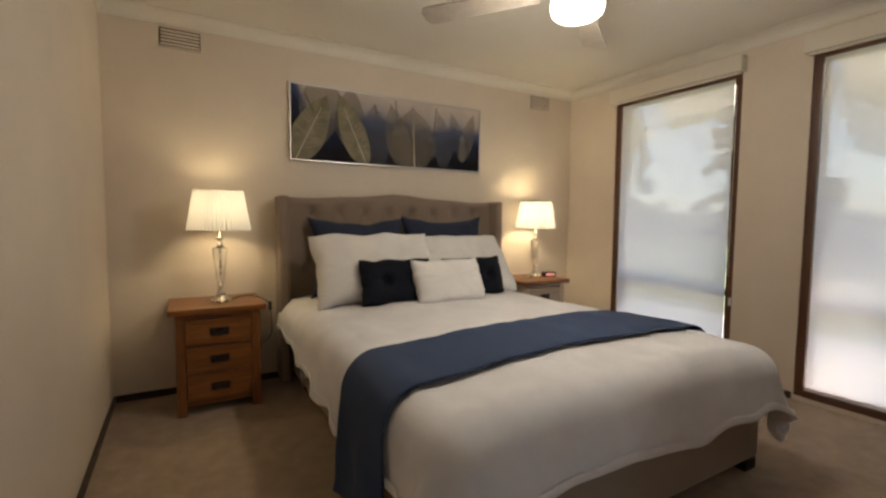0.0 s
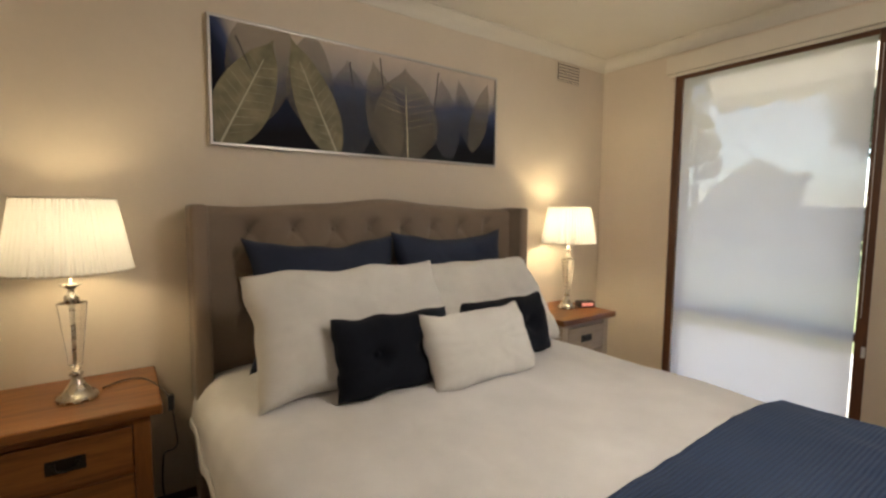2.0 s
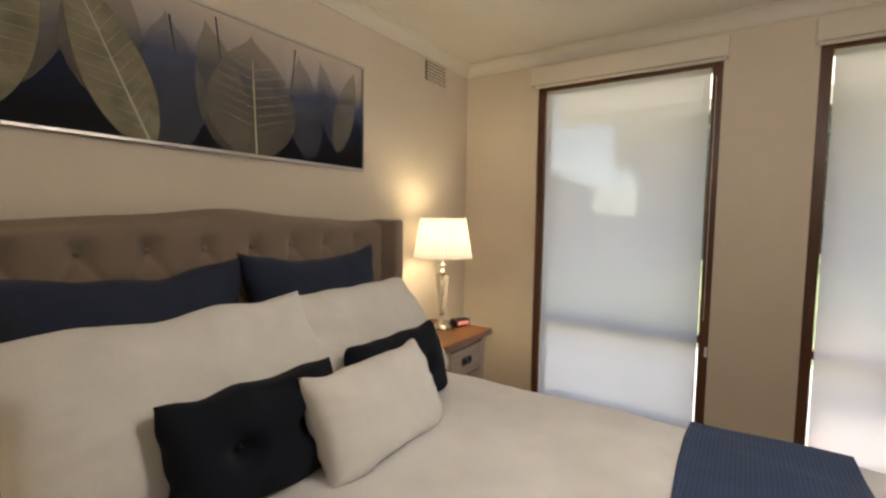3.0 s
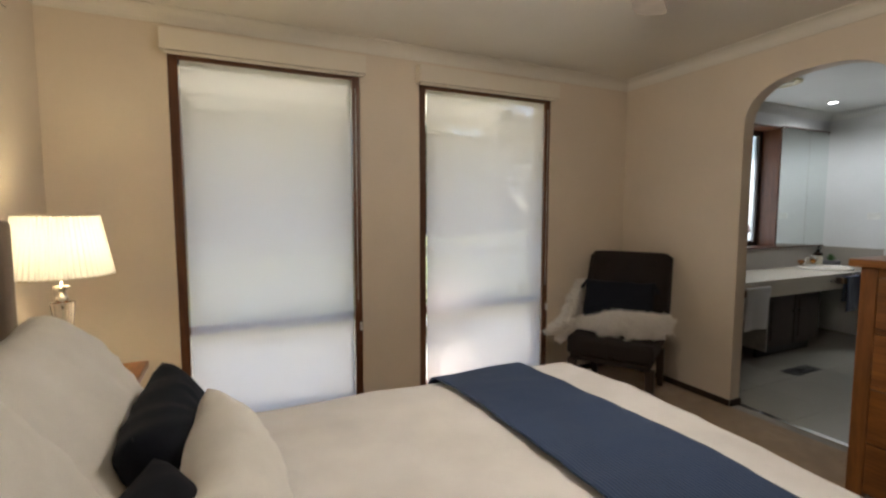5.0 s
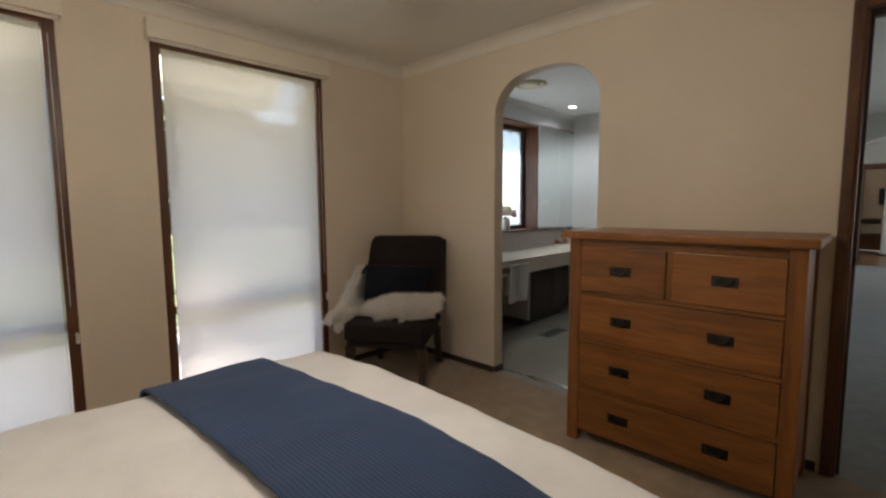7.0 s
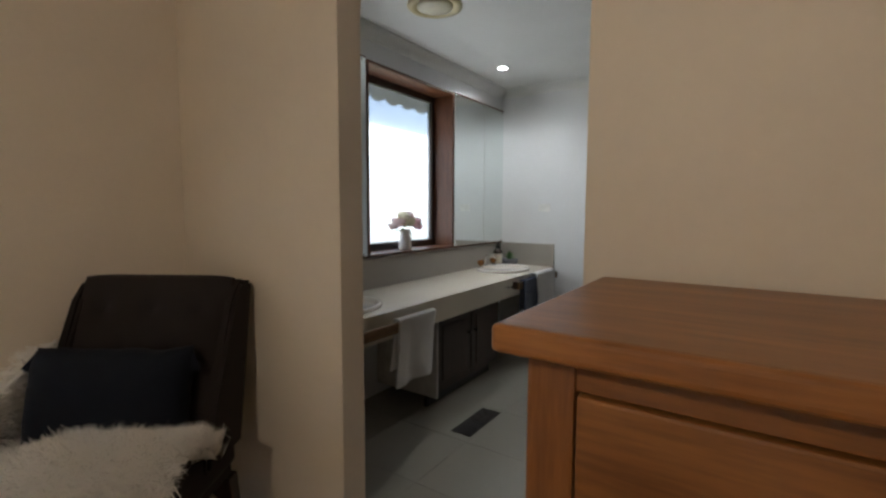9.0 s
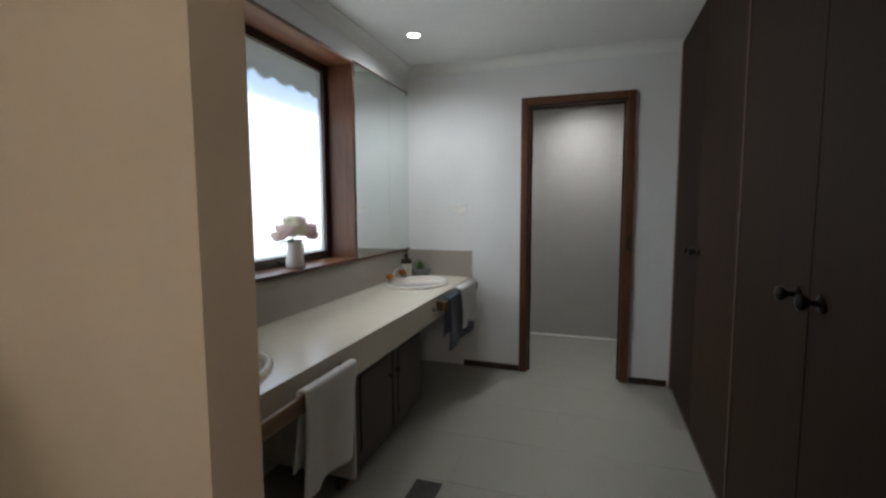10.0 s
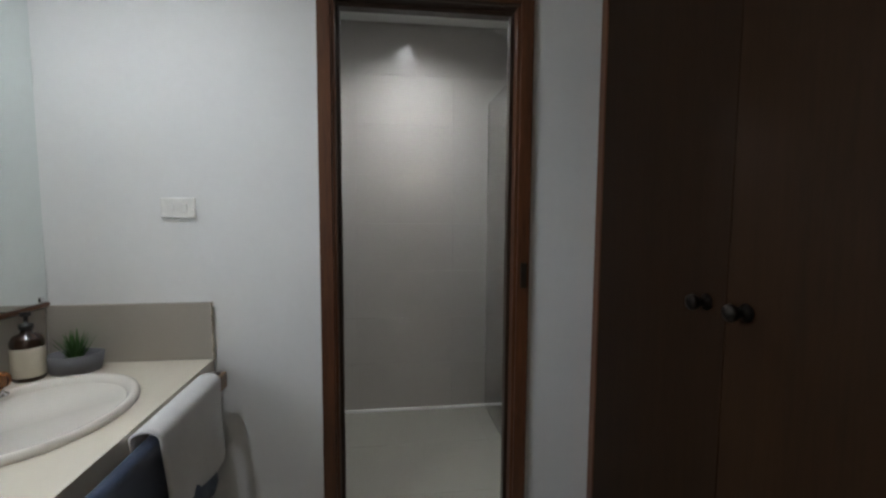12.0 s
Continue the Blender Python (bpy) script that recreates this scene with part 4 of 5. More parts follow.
def leaf_mat(name, c, alpha):
    m, n, l, b = mat(name, 0.6, 0, c)
    v = coords(n, l)
    col = ramp(n, l, noise_tex(n, l, v, 14, 5), [(0.3, shade(c, 0.7)), (0.7, shade(c, 1.2))])
    l.new(col, b.inputs["Base Color"])
    b.inputs["Alpha"].default_value = alpha
    b.inputs["Specular IOR Level"].default_value = 0.12
    return m


LEAFS = [leaf_mat("print_leaf_%s" % q, c, a) for q, c, a in (("olive", (0.27, 0.245, 0.165), 0.84), ("grey", (0.29, 0.255, 0.20), 0.42), ("blue", (0.17, 0.185, 0.24), 0.34))]
M_VEIN = plain("print_vein", (0.50, 0.47, 0.35), 0.6)
M_STALK = plain("print_stalk", (0.035, 0.03, 0.035), 0.6)


def leaf(cx, cz, length, width, tilt, m, y, up=1, veins=True, tip=0.16):
    """Flat printed leaf shape; tilt in degrees from upright, stalk end down when up is 1."""
    bm = bmesh.new()
    ca, sa = math.cos(radians(tilt)), math.sin(radians(tilt))
    lim = lambda x, z: (max(-pw + 0.014, min(pw - 0.014, x)), y, max(-ph + 0.014, min(ph - 0.014, z)))
    T = lambda p, q: lim(cx + p * ca + q * sa, cz - p * sa + q * ca)
    N = 28
    prev = None
    for i in range(N + 1):
        k = i / N
        q = (k - 0.5) * length * up
        w = width / 2 * (math.sin(math.pi * min(1, k * 0.96 + 0.02) ** 0.85) ** 0.8 * (1 - 0.25 * k) if k < 1 - tip else width and (math.sin(math.pi * min(1, (1 - tip) * 0.96 + 0.02) ** 0.85) ** 0.8 * (1 - 0.25 * (1 - tip))) * ((1 - k) / tip) ** 1.5)
        pair = (bm.verts.new(T(-w, q)), bm.verts.new(T(w, q)))
        if prev:
            bm.faces.new((prev[0], prev[1], pair[1], pair[0]))
        prev = pair
    lf = part("leaf", bm, m, pic)
    if veins:
        bm = bmesh.new()
        def stroke(p0, q0, p1, q1, w):
            a, b = Vector(T(p0, q0)), Vector(T(p1, q1))
            d = (b - a).normalized().cross(Vector((0, 1, 0))) * w / 2
            o = Vector((0, -0.0006, 0))
            bm.faces.new([bm.verts.new(z) for z in (a - d + o, a + d + o, b + d * 0.4 + o, b - d * 0.4 + o)])
        stroke(0, -0.5 * length * up, 0, 0.30 * length * up, 0.008)
        for i in range(9):
            q = (-0.38 + i * 0.075) * length * up
            e = width * 0.40 * math.sin(math.pi * (0.15 + i * 0.075)) ** 0.7
            for sx in (-1, 1):
                stroke(0, q, sx * e, q + 0.09 * length * up, 0.0012)
        tagged(part("veins", bm, M_VEIN, lf), kind="stuff")
    return lf


YL = fy + 0.0072
leaf(-0.60, 0.06, 0.56, 0.34, 10, LEAFS[1], YL - 0.0004, -1, False)
leaf(-0.655, -0.03, 0.55, 0.27, 25, LEAFS[0], YL - 0.0010, 1)
leaf(-0.355, -0.02, 0.58, 0.225, -22, LEAFS[0], YL - 0.0016, 1)
leaf(-0.37, 0.08, 0.46, 0.26, 2, LEAFS[1], YL - 0.0003, 1, False)
leaf(-0.17, -0.04, 0.48, 0.28, -3, LEAFS[2], YL - 0.0006, 1, False)
leaf(0.02, -0.03, 0.52, 0.24, -14, LEAFS[1], YL - 0.0009, 1, False)
leaf(0.16, -0.03, 0.50, 0.46, -2, LEAFS[1], YL - 0.0013, 1)
leaf(0.42, -0.02, 0.46, 0.22, -8, LEAFS[2], YL - 0.0005, 1, False)
leaf(0.57, 0.02, 0.42, 0.15, -16, LEAFS[2], YL - 0.0007, 1, False)
leaf(0.68, 0.02, 0.44, 0.15, 16, LEAFS[1], YL - 0.0008, 1, False)
for xa, za, xb, zb in ((-0.70, 0.20, -0.63, 0.04), (-0.17, 0.19, -0.13, -0.12), (0.0, 0.24, 0.03, -0.02), (0.37, 0.23, 0.34, -0.02)):
    bm = bmesh.new()
    vs = [bm.verts.new((x + q, YL - 0.002, z)) for x, z, q in ((xa, za, -0.004), (xa, za, 0.004), (xb, zb, 0.0015), (xb, zb, -0.0015))]
    bm.faces.new(vs)
    part("stalk", bm, M_STALK, pic)

FX, FY = 1.58, 1.60
fan = thing("ceiling_fan", (FX, FY, CEIL), 0, "four-bladed ceiling fan with a lit frosted globe", "ceiling fan")
M_FAN = plain("fan_paint", (0.42, 0.37, 0.31), 0.4)
part("canopy", lathe([(0.07, -0.001), (0.07, -0.03), (0.03, -0.055), (0.016, -0.06)], 32), M_FAN, fan, smooth=True)
part("rod", tube([(0, 0, -0.05), (0, 0, -0.17)], 0.014, 14), M_FAN, fan, smooth=True)
part("motor", lathe([(0.03, -0.15), (0.09, -0.165), (0.105, -0.19), (0.105, -0.235), (0.085, -0.255), (0.06, -0.262)], 40), M_FAN, fan, smooth=True)
part("globe", lathe([(0.07, -0.263), (0.100, -0.268), (0.112, -0.285), (0.115, -0.335), (0.108, -0.362), (0.085, -0.378), (0.04, -0.386), (0.0005, -0.388)], 40), glow("globe_glow", (1.0, 0.93, 0.82), 1.2), fan, "glowing frosted glass bowl", smooth=True)
for a in (126, 36, -54, -144):
    outline = [(0.17, -0.045), (0.69, -0.066), (0.725, -0.058), (0.74, -0.03), (0.74, 0.03), (0.725, 0.058), (0.69, 0.066), (0.17, 0.045)]
    b_ = part("blade", prism(outline, -0.004, 0.004, "z"), M_FAN, fan, at=pose(0, 0, -0.252, 0, 0, a) @ pose(0, 0, 0, 12))
    part("blade_arm", box(0.08, -0.018, -0.010, 0.24, 0.018, -0.0045, bev=0.003), M_FAN, b_)

# ---- armchair ----
ch = thing("chair", (2.995, 0.11, 0), -147, "dark charcoal upholstered chair with a button-tufted back", "chair")
CW = 0.268


def chair_back(u, v):
    x = (2 * u - 1) * CW
    z = 0.40 + 0.60 * v
    y = 0.20 + 0.13 * v * v + 0.02 * v
    y -= 0.022 * (1 - abs(2 * u - 1) ** 6) * (1 - abs(2 * v - 1) ** 8)
    for r in range(3):
        for c in range(3 if r % 2 == 0 else 2):
            bx, bz = (c - (1 if r % 2 == 0 else 0.5)) * 0.17, 0.90 - 0.13 * r
            y += 0.02 * math.exp(-((x - bx) ** 2 + (z - bz) ** 2) / 0.0011)
    return (x, y, z)


part("backrest_padding", sheet(chair_back, 50, 50, -0.03), M_CHAIR, ch, smooth=True)
part("backrest", prism([(0.232, 0.40), (0.375, 1.0), (0.425, 0.985), (0.29, 0.40)], -CW, CW, "x"), M_CHAIR, ch)
for sx in (-1, 1):
    bm = prism([(0.06, 0.42), (0.12, 0.60), (0.27, 0.94), (0.325, 1.0), (0.42, 0.99), (0.29, 0.42)], sx * (CW - 0.012), sx * (CW + 0.028), "x")
    bmesh.ops.bevel(bm, geom=bm.edges[:], offset=0.012, segments=2, affect="EDGES")
    part("backrest_side", bm, M_CHAIR, ch)
part("seat", box(-CW - 0.01, -0.36, 0.345, CW + 0.01, 0.29, 0.475, bev=0.035, seg=4), M_CHAIR, ch, smooth=True)
part("seat_frame", box(-CW + 0.01, -0.34, 0.305, CW - 0.01, 0.28, 0.344, bev=0.006), M_CHAIR, ch)
for lx, ly, dy in ((-0.250, -0.300, 0), (0.255, -0.300, 0), (-0.245, 0.26, 0.07), (0.245, 0.26, 0.07)):
    bm = box(lx - 0.029, ly - 0.029, 0.0, lx + 0.029, ly + 0.029, 0.306, bev=0.004)
    for v in bm.verts:
        if v.co.z < 0.15:
            v.co.x = lx + (v.co.x - lx) * 0.72
            v.co.y = ly + dy + (v.co.y - ly) * 0.72
    part("leg", bm, M_DARK, ch, "tapered dark timber leg")

M_FUR = fabric("sheepskin", (0.86, 0.84, 0.81), 300, 0.95, 0.3, 0.5)
M_WOOL = sheer("wool_locks", (0.90, 0.87, 0.83), 0.0, 0.40)
CHM = pose(2.995, 0.11, 0, 0, 0, -147)


def pelt(u, v):
    """Sheepskin over the seat, its far end folded over the chair's side."""
    x = -0.40 + 0.73 * u
    y = -0.235 + 0.27 * v + 0.02 * math.sin(u * 7)
    mound = max(0.0, min(1.0, (u - 0.15) / 0.5))
    z = 0.494 + 0.10 * mound * mound * (3 - 2 * mound) * (1 - abs(2 * v - 1) ** 3) + 0.014 * noise.noise((x * 7, y * 7, 2))
    if x < -0.29:
        z -= (-0.29 - x) * 0.9
        x = -0.29 + (x + 0.29) * 0.5
    return Vector((x, y, z))


fur = thing("sheepskin", (2.995, 0.11, 0.0), -147, "fluffy off-white sheepskin draped over the chair seat", "sheepskin")
part("hide", sheet(pelt, 40, 24, 0.01), M_FUR, fur, smooth=True)
rng = random.Random(4)


def wool(fn, count, reach):
    """Locks of wool: each tuft's strands lean together to one tip."""
    vs, fs = [], []
    for i in range(count // 36):
        u, v = rng.random(), rng.random()
        p = fn(u, v)
        nrm = (fn(min(1, u + 0.02), v) - fn(max(0, u - 0.02), v)).cross(fn(u, min(1, v + 0.02)) - fn(u, max(0, v - 0.02)))
        nrm = nrm.normalized() if nrm.length else Vector((0, 0, 1))
        nrm = nrm * reach_sign(fn)
        d = (nrm * 0.9 + Vector((rng.uniform(-0.8, 0.8), rng.uniform(-0.8, 0.8), rng.uniform(-0.5, 0.35)))).normalized()
        ln = reach * rng.uniform(0.6, 1.25)
        tip = p + d * ln + Vector((0, 0, -0.25 * ln))
        for k_ in range(36):
            b = p + Vector((rng.gauss(0, 0.016), rng.gauss(0, 0.016), rng.gauss(0, 0.006)))
            e = tip + Vector((rng.gauss(0, 0.012), rng.gauss(0, 0.012), rng.gauss(0, 0.010)))
            m = (b + e) / 2 + d * ln * 0.14 + Vector((rng.gauss(0, 0.004), rng.gauss(0, 0.004), rng.gauss(0, 0.004)))
            side = (e - b).cross(Vector((rng.uniform(-1, 1), rng.uniform(-1, 1), rng.uniform(-1, 1)))).normalized() * 0.0013
            k = len(vs)
            vs += [b - side, b + side, m + side * 0.9, m - side * 0.9, e]
            fs += [(k, k + 1, k + 2, k + 3), (k + 3, k + 2, k + 4)]
    return vs, fs


def reach_sign(fn):
    return 1 if fn is pelt else -1


def strands(name, fn, count, reach, parent):
    me = bpy.data.meshes.new(name)
    vs, fs = wool(fn, count, reach)
    me.from_pydata([tuple(v) for v in vs], [], fs)
    me.materials.append(M_WOOL)
    ob = new(name, me)
    ob.parent = parent
    return tagged(ob, "", "", "", "stuff")


strands("wool", pelt, 64000, 0.058, fur)


def pelt_side(u, v):
    y = -0.24 + 0.46 * u
    z = 0.43 + 0.04 * u + 0.34 * v * (0.3 + 0.7 * u)
    x = -0.318 - 0.105 * (1 - v) ** 1.3 * (1 - 0.35 * u) - 0.012 * math.sin(v * 6 + u * 4)
    return Vector((x, y, z))


part("hide_fold", sheet(pelt_side, 20, 20, 0.01), M_FUR, fur, smooth=True)
strands("wool_fold", pelt_side, 22000, 0.058, fur)
cc = thing("cushion", (2.99, 0.105, 0.0), 0, "black velvet lumbar cushion leaning on the chair back", "cushion")
cc.matrix_world = CHM @ pose(-0.03, 0.06, 0.49, -14, 0, 3)
part("case", cushion(0.50, 0.33, 0.19, seed=9, ear=0.03), M_VELVET, cc, smooth=True)

for tx, tz in ((-0.245, 0.012), (-0.245, 0.318), (0.245, 0.012), (0.245, 0.318)):
    bm = bmesh.new()
    for i in range(26):
        a = 2 * math.pi * i / 26
        q = 0.006 + 0.010 * rng.random()
        top = Vector((tx, -0.004, tz))
        end = top + Vector((math.copysign(0.022, tx) + q * math.cos(a), q * math.sin(a) - 0.004, -0.055 - 0.012 * rng.random()))
        w = Vector((0.0018, 0.0006, 0))
        bm.faces.new([bm.verts.new(p) for p in (top - w, top + w, end + w, end - w)])
    part("tassel", bm, M_VELVET, cc, "dark thread tassel at the cushion corner")

# ---- bathroom: wardrobe wall ----
ward = thing("wardrobe", (XWARD, -2.0, 0), 0, "built-in dark stained wardrobe with hinged flush doors", "wardrobe")
part("carcass", box(0.88 - XWARD, -1.45, 0.0, -0.023, 1.485, CEIL - 0.002), M_WARD, ward)
part("kickboard", box(-0.0229, -1.45, 0.001, -0.004, 1.48, 0.03), M_DARK, ward)
DOORS = [(-1.405, -0.741), (-0.739, -0.012), (0.018, 0.638), (0.642, 1.27)]
for i, (a, b) in enumerate(DOORS):
    d = part("door", box(-0.0225, a, 0.032, 0.0, b, 2.385, bev=0.002), M_WARD, ward)
    ky = b - 0.065 if i % 2 == 0 else a + 0.065
    kn = lathe([(0.020, 0.0005), (0.022, 0.004), (0.010, 0.008), (0.008, 0.024), (0.016, 0.032), (0.022, 0.042), (0.020, 0.050), (0.010, 0.055), (0.0005, 0.056)], 20)
    part("knob", kn, M_KNOB, d, "dark round metal knob", at=pose(0.0, ky, 1.045, 0, 90, 0), smooth=True)
    hy = a - 0.010 if i % 2 == 0 and i else b + 0.010
    if i in (1, 2):
        for hz in (0.28, 1.23, 2.15):
            part("hinge", box(-0.001, hy - 0.005 + (0.012 if i == 1 else -0.012) * -1, hz - 0.035, 0.003, hy + 0.005 + (0.012 if i == 1 else -0.012) * -1, hz + 0.04, bev=0.001), M_KNOB, d)
part("stile", box(-0.0225, -0.0115, 0.032, 0.0025, 0.0175, 2.385, bev=0.002), wood("wardrobe_stile", (0.028, 0.011, 0.005), (0.070, 0.029, 0.013), "z", 0.5), ward, "brown timber stile between the doors")
part("stile", box(-0.0225, 1.2705, 0.032, 0.0025, 1.485, 2.385, bev=0.002), M_WARD, ward)
part("edge_post", box(-0.03, -1.452, 0.001, 0.004, -1.4055, 2.39, bev=0.003), M_JAMB, ward)

# ---- bathroom: vanity ----
VY0, VY1, VX, VZ = YB, YSB - 0.001, 2.935, 0.735
B2, B1 = (3.225, -3.00), (3.225, -1.03)


def counter_top():
    """Laminate bench with two oval cut-outs and a deep front apron."""
    bm = bmesh.new()
    rings = []
    for cx, cy in (B1, B2):
        rings.append([bm.verts.new((cx + 0.185 * math.cos(a), cy + 0.245 * math.sin(a), VZ)) for a in [2 * math.pi * i / 32 for i in range(32)]])
    def plate(y0, y1, ring):
        ss = [(VX, y0), (XE - 0.001, y0), (XE - 0.001, y1), (VX, y1)]
        cs = [bm.verts.new((x, y, VZ)) for x, y in ss]
        es = [bm.edges.new((cs[i], cs[(i + 1) % 4])) for i in range(4)]
        es += [bm.edges.new((ring[i], ring[(i + 1) % 32])) for i in range(32)]
        bmesh.ops.triangle_fill(bm, use_beauty=True, use_dissolve=False, edges=es)
    plate(-2.05, VY1, rings[0])
    plate(VY0 + 0.001, -2.05, rings[1])
    bmesh.ops.remove_doubles(bm, verts=bm.verts[:], dist=1e-5)
    add_box(bm, VX, VY0 + 0.001, VZ - 0.145, VX + 0.025, VY1, VZ - 0.0005)
    add_box(bm, VX + 0.0251, VY0 + 0.001, VZ - 0.03, XE - 0.001, -3.315, VZ - 0.0005)
    return bm


van = thing("vanity", (0, 0, 0), 0, "long cream laminate vanity bench with two basins", "vanity")
part("benchtop", counter_top(), M_COUNTER, van, "cream laminate top with a deep front edge")
part("edge_strip", box(VX - 0.003, VY0 + 0.001, VZ - 0.006, VX - 0.0002, VY1, VZ + 0.001, bev=0.001), M_COUNTER, van)
part("splashback", box(XE - 0.014, VY0 + 0.0141, VZ + 0.0005, XE - 0.001, VY1, 0.938, bev=0.002), M_SPLASH, van, "beige tiled upstand")
part("splashback", box(VX, VY0 + 0.001, VZ + 0.0005, XE - 0.0142, VY0 + 0.014, 0.945, bev=0.002), M_SPLASH, van, "beige tiled upstand")
part("splash_edge", box(VX - 0.004, VY0 + 0.001, VZ + 0.0005, VX - 0.0002, VY0 + 0.016, 0.947, bev=0.001), M_STEEL, van)
M_KICK = plain("white_board", (0.52, 0.50, 0.47), 0.5)
part("cupboard", box(3.03, -2.50, 0.10, XE - 0.002, -1.66, VZ - 0.1455), M_DARK, van, "dark stained cupboard body")
part("cupboard_side", box(2.99, -1.6595, 0.08, XE - 0.002, -1.642, VZ - 0.1455), M_KICK, van, "pale board side panel")
part("kickboard", box(3.08, -2.48, 0.0, 3.10, -1.66, 0.0995), M_BLACKP, van)
for a, b in ((-2.495, -2.085), (-2.075, -1.665)):
    d = part("cupboard_door", box(3.005, a, 0.105, 3.0295, b, VZ - 0.15, bev=0.004), M_DARK, van)
    part("raised_panel", box(2.999, a + 0.06, 0.165, 3.0052, b - 0.06, VZ - 0.21, bev=0.004), M_DARK, d)
    part("knob", lathe([(0.009, 0.0), (0.007, 0.010), (0.013, 0.018), (0.010, 0.026), (0.0005, 0.027)], 14), M_IRON, d, at=pose(3.0045, (b - 0.04) if a < -2.1 else (a + 0.04), 0.42, 0, -90, 0), smooth=True)
part("drawer_knob", lathe([(0.007, 0.0), (0.006, 0.012), (0.012, 0.022), (0.011, 0.030), (0.0005, 0.032)], 16), M_CHROME, van, "small chrome knob", at=pose(VX - 0.0005, -2.455, VZ - 0.055, 0, -90, 0), smooth=True)
part("drawer_knob", lathe([(0.007, 0.0), (0.006, 0.012), (0.012, 0.022), (0.011, 0.030), (0.0005, 0.032)], 16), M_CHROME, van, "small chrome knob", at=pose(VX - 0.0005, -2.515, VZ - 0.060, 0, -90, 0), smooth=True)


def basin(cx, cy):
    b = thing("basin", (cx, cy, VZ), 0, "oval cream porcelain basin set in the bench", "basin", "vanity basins")
    prof = [(0.995, 0.0005), (1.0, 0.008), (0.985, 0.018), (0.95, 0.022), (0.90, 0.018), (0.86, 0.004), (0.80, -0.03), (0.66, -0.085), (0.45, -0.12), (0.2, -0.132), (0.08, -0.134)]
    part("bowl", lathe(prof, 48, 0, 0, 0.222, 0.285), M_PORC, b, smooth=True)
    part("drain", lathe([(0.024, -0.1335), (0.024, -0.129), (0.015, -0.128), (0.0005, -0.130)], 20), M_CHROME, b, "chrome waste", smooth=True)
    t = thing("tap_set", (cx, cy, VZ), 0, "chrome basin spout with two amber knob handles", "tap", "vanity taps")
    pts = [(0.19, 0, 0.022), (0.19, 0, 0.075), (0.175, 0, 0.105), (0.14, 0, 0.115), (0.105, 0, 0.110), (0.085, 0, 0.092)]
    part("spout", tube(smooth_path(pts, 5), 0.0115, 14), M_CHROME, t, "curved chrome spout", smooth=True)
    part("spout_base", lathe([(0.024, 0.0205), (0.024, 0.026), (0.014, 0.034)], 20, 0.19, 0), M_CHROME, t, smooth=True)
    for dy in (-0.115, 0.115):
        part("tap_stem", lathe([(0.024, 0.018), (0.024, 0.024), (0.012, 0.03), (0.012, 0.042)], 20, 0.165, dy), M_CHROME, t, smooth=True)
        part("tap_handle", lathe([(0.012, 0.0425), (0.026, 0.046), (0.030, 0.058), (0.030, 0.072), (0.022, 0.082), (0.0005, 0.084)], 10, 0.165, dy), AMBER, t, "amber acrylic knob", smooth=False)


AMBER = glass("amber_acrylic", (0.75, 0.32, 0.09), 0.05, 1.45)
basin(*B2)
basin(*B1)


def towel_rail(y0, y1, z=0.66):
    r = thing("towel_rail", (VX, (y0 + y1) / 2, z), 0, "timber towel rail on dark brackets under the bench edge", "towel rail", "towel rails")
    h = (y1 - y0) / 2
    part("bar", box(-0.062, -h, -0.028, -0.044, h, 0.028, bev=0.006), wood_rail, r, "brown timber bar")
    for q in (-h + 0.02, h - 0.02):
        part("bracket", box(-0.0439, q - 0.012, -0.03, -0.0005, q + 0.012, 0.03, bev=0.003), M_DARK, r)
    return r


wood_rail = wood("rail_timber", (0.10, 0.05, 0.02), (0.24, 0.13, 0.055), "y", 0.35)
towel_rail(-1.47, -0.80)
towel_rail(-3.40, -2.58, 0.675)


def towel(name, y0, y1, zr, front, back, m, label, lift=0.0, skew=0.0):
    """Cloth folded over a rail: a front fall and a shorter back fall."""
    def f(u, v):
        y = y0 + (y1 - y0) * u
        L = front + back + 0.07
        s = v * L
        r = 0.016 + lift
        cx = VX - 0.053
        top = zr + 0.030 + lift
        if s < back:
            x, z = cx + r, top - (back - s)
        elif s < back + 0.07:
            a = math.pi * (s - back) / 0.07
            x, z = cx + r * math.cos(a), top + 0.6 * r * math.sin(a)
        else:
            x, z = cx - r, top - (s - back - 0.07)
        hang = max(0.0, top - z)
        x += (0.010 * math.sin(u * 9 + v * 3) + 0.007 * noise.noise((y * 16, z * 5, 1))) * hang * 4
        y += skew * hang + 0.01 * noise.noise((u * 3, z * 6, 7))
        return (x, y, z)
    t = thing(name, (0, 0, 0), 0, label, "towel")
    part("cloth", sheet(f, 26, 60, 0.007), m, t, smooth=True)
    return t


towel("towel", -1.455, -1.135, 0.66, 0.34, 0.26, M_TOWELW, "white hand towel folded over the timber rail", 0.004, 0.10)
towel("towel", -3.26, -2.64, 0.675, 0.33, 0.24, M_TOWELB, "navy bath towel hung over the timber rail", 0.003, 0.02)
towel("towel", -3.25, -2.86, 0.675, 0.265, 0.16, M_TOWELW, "white hand towel laid over a navy towel", 0.022, -0.10)

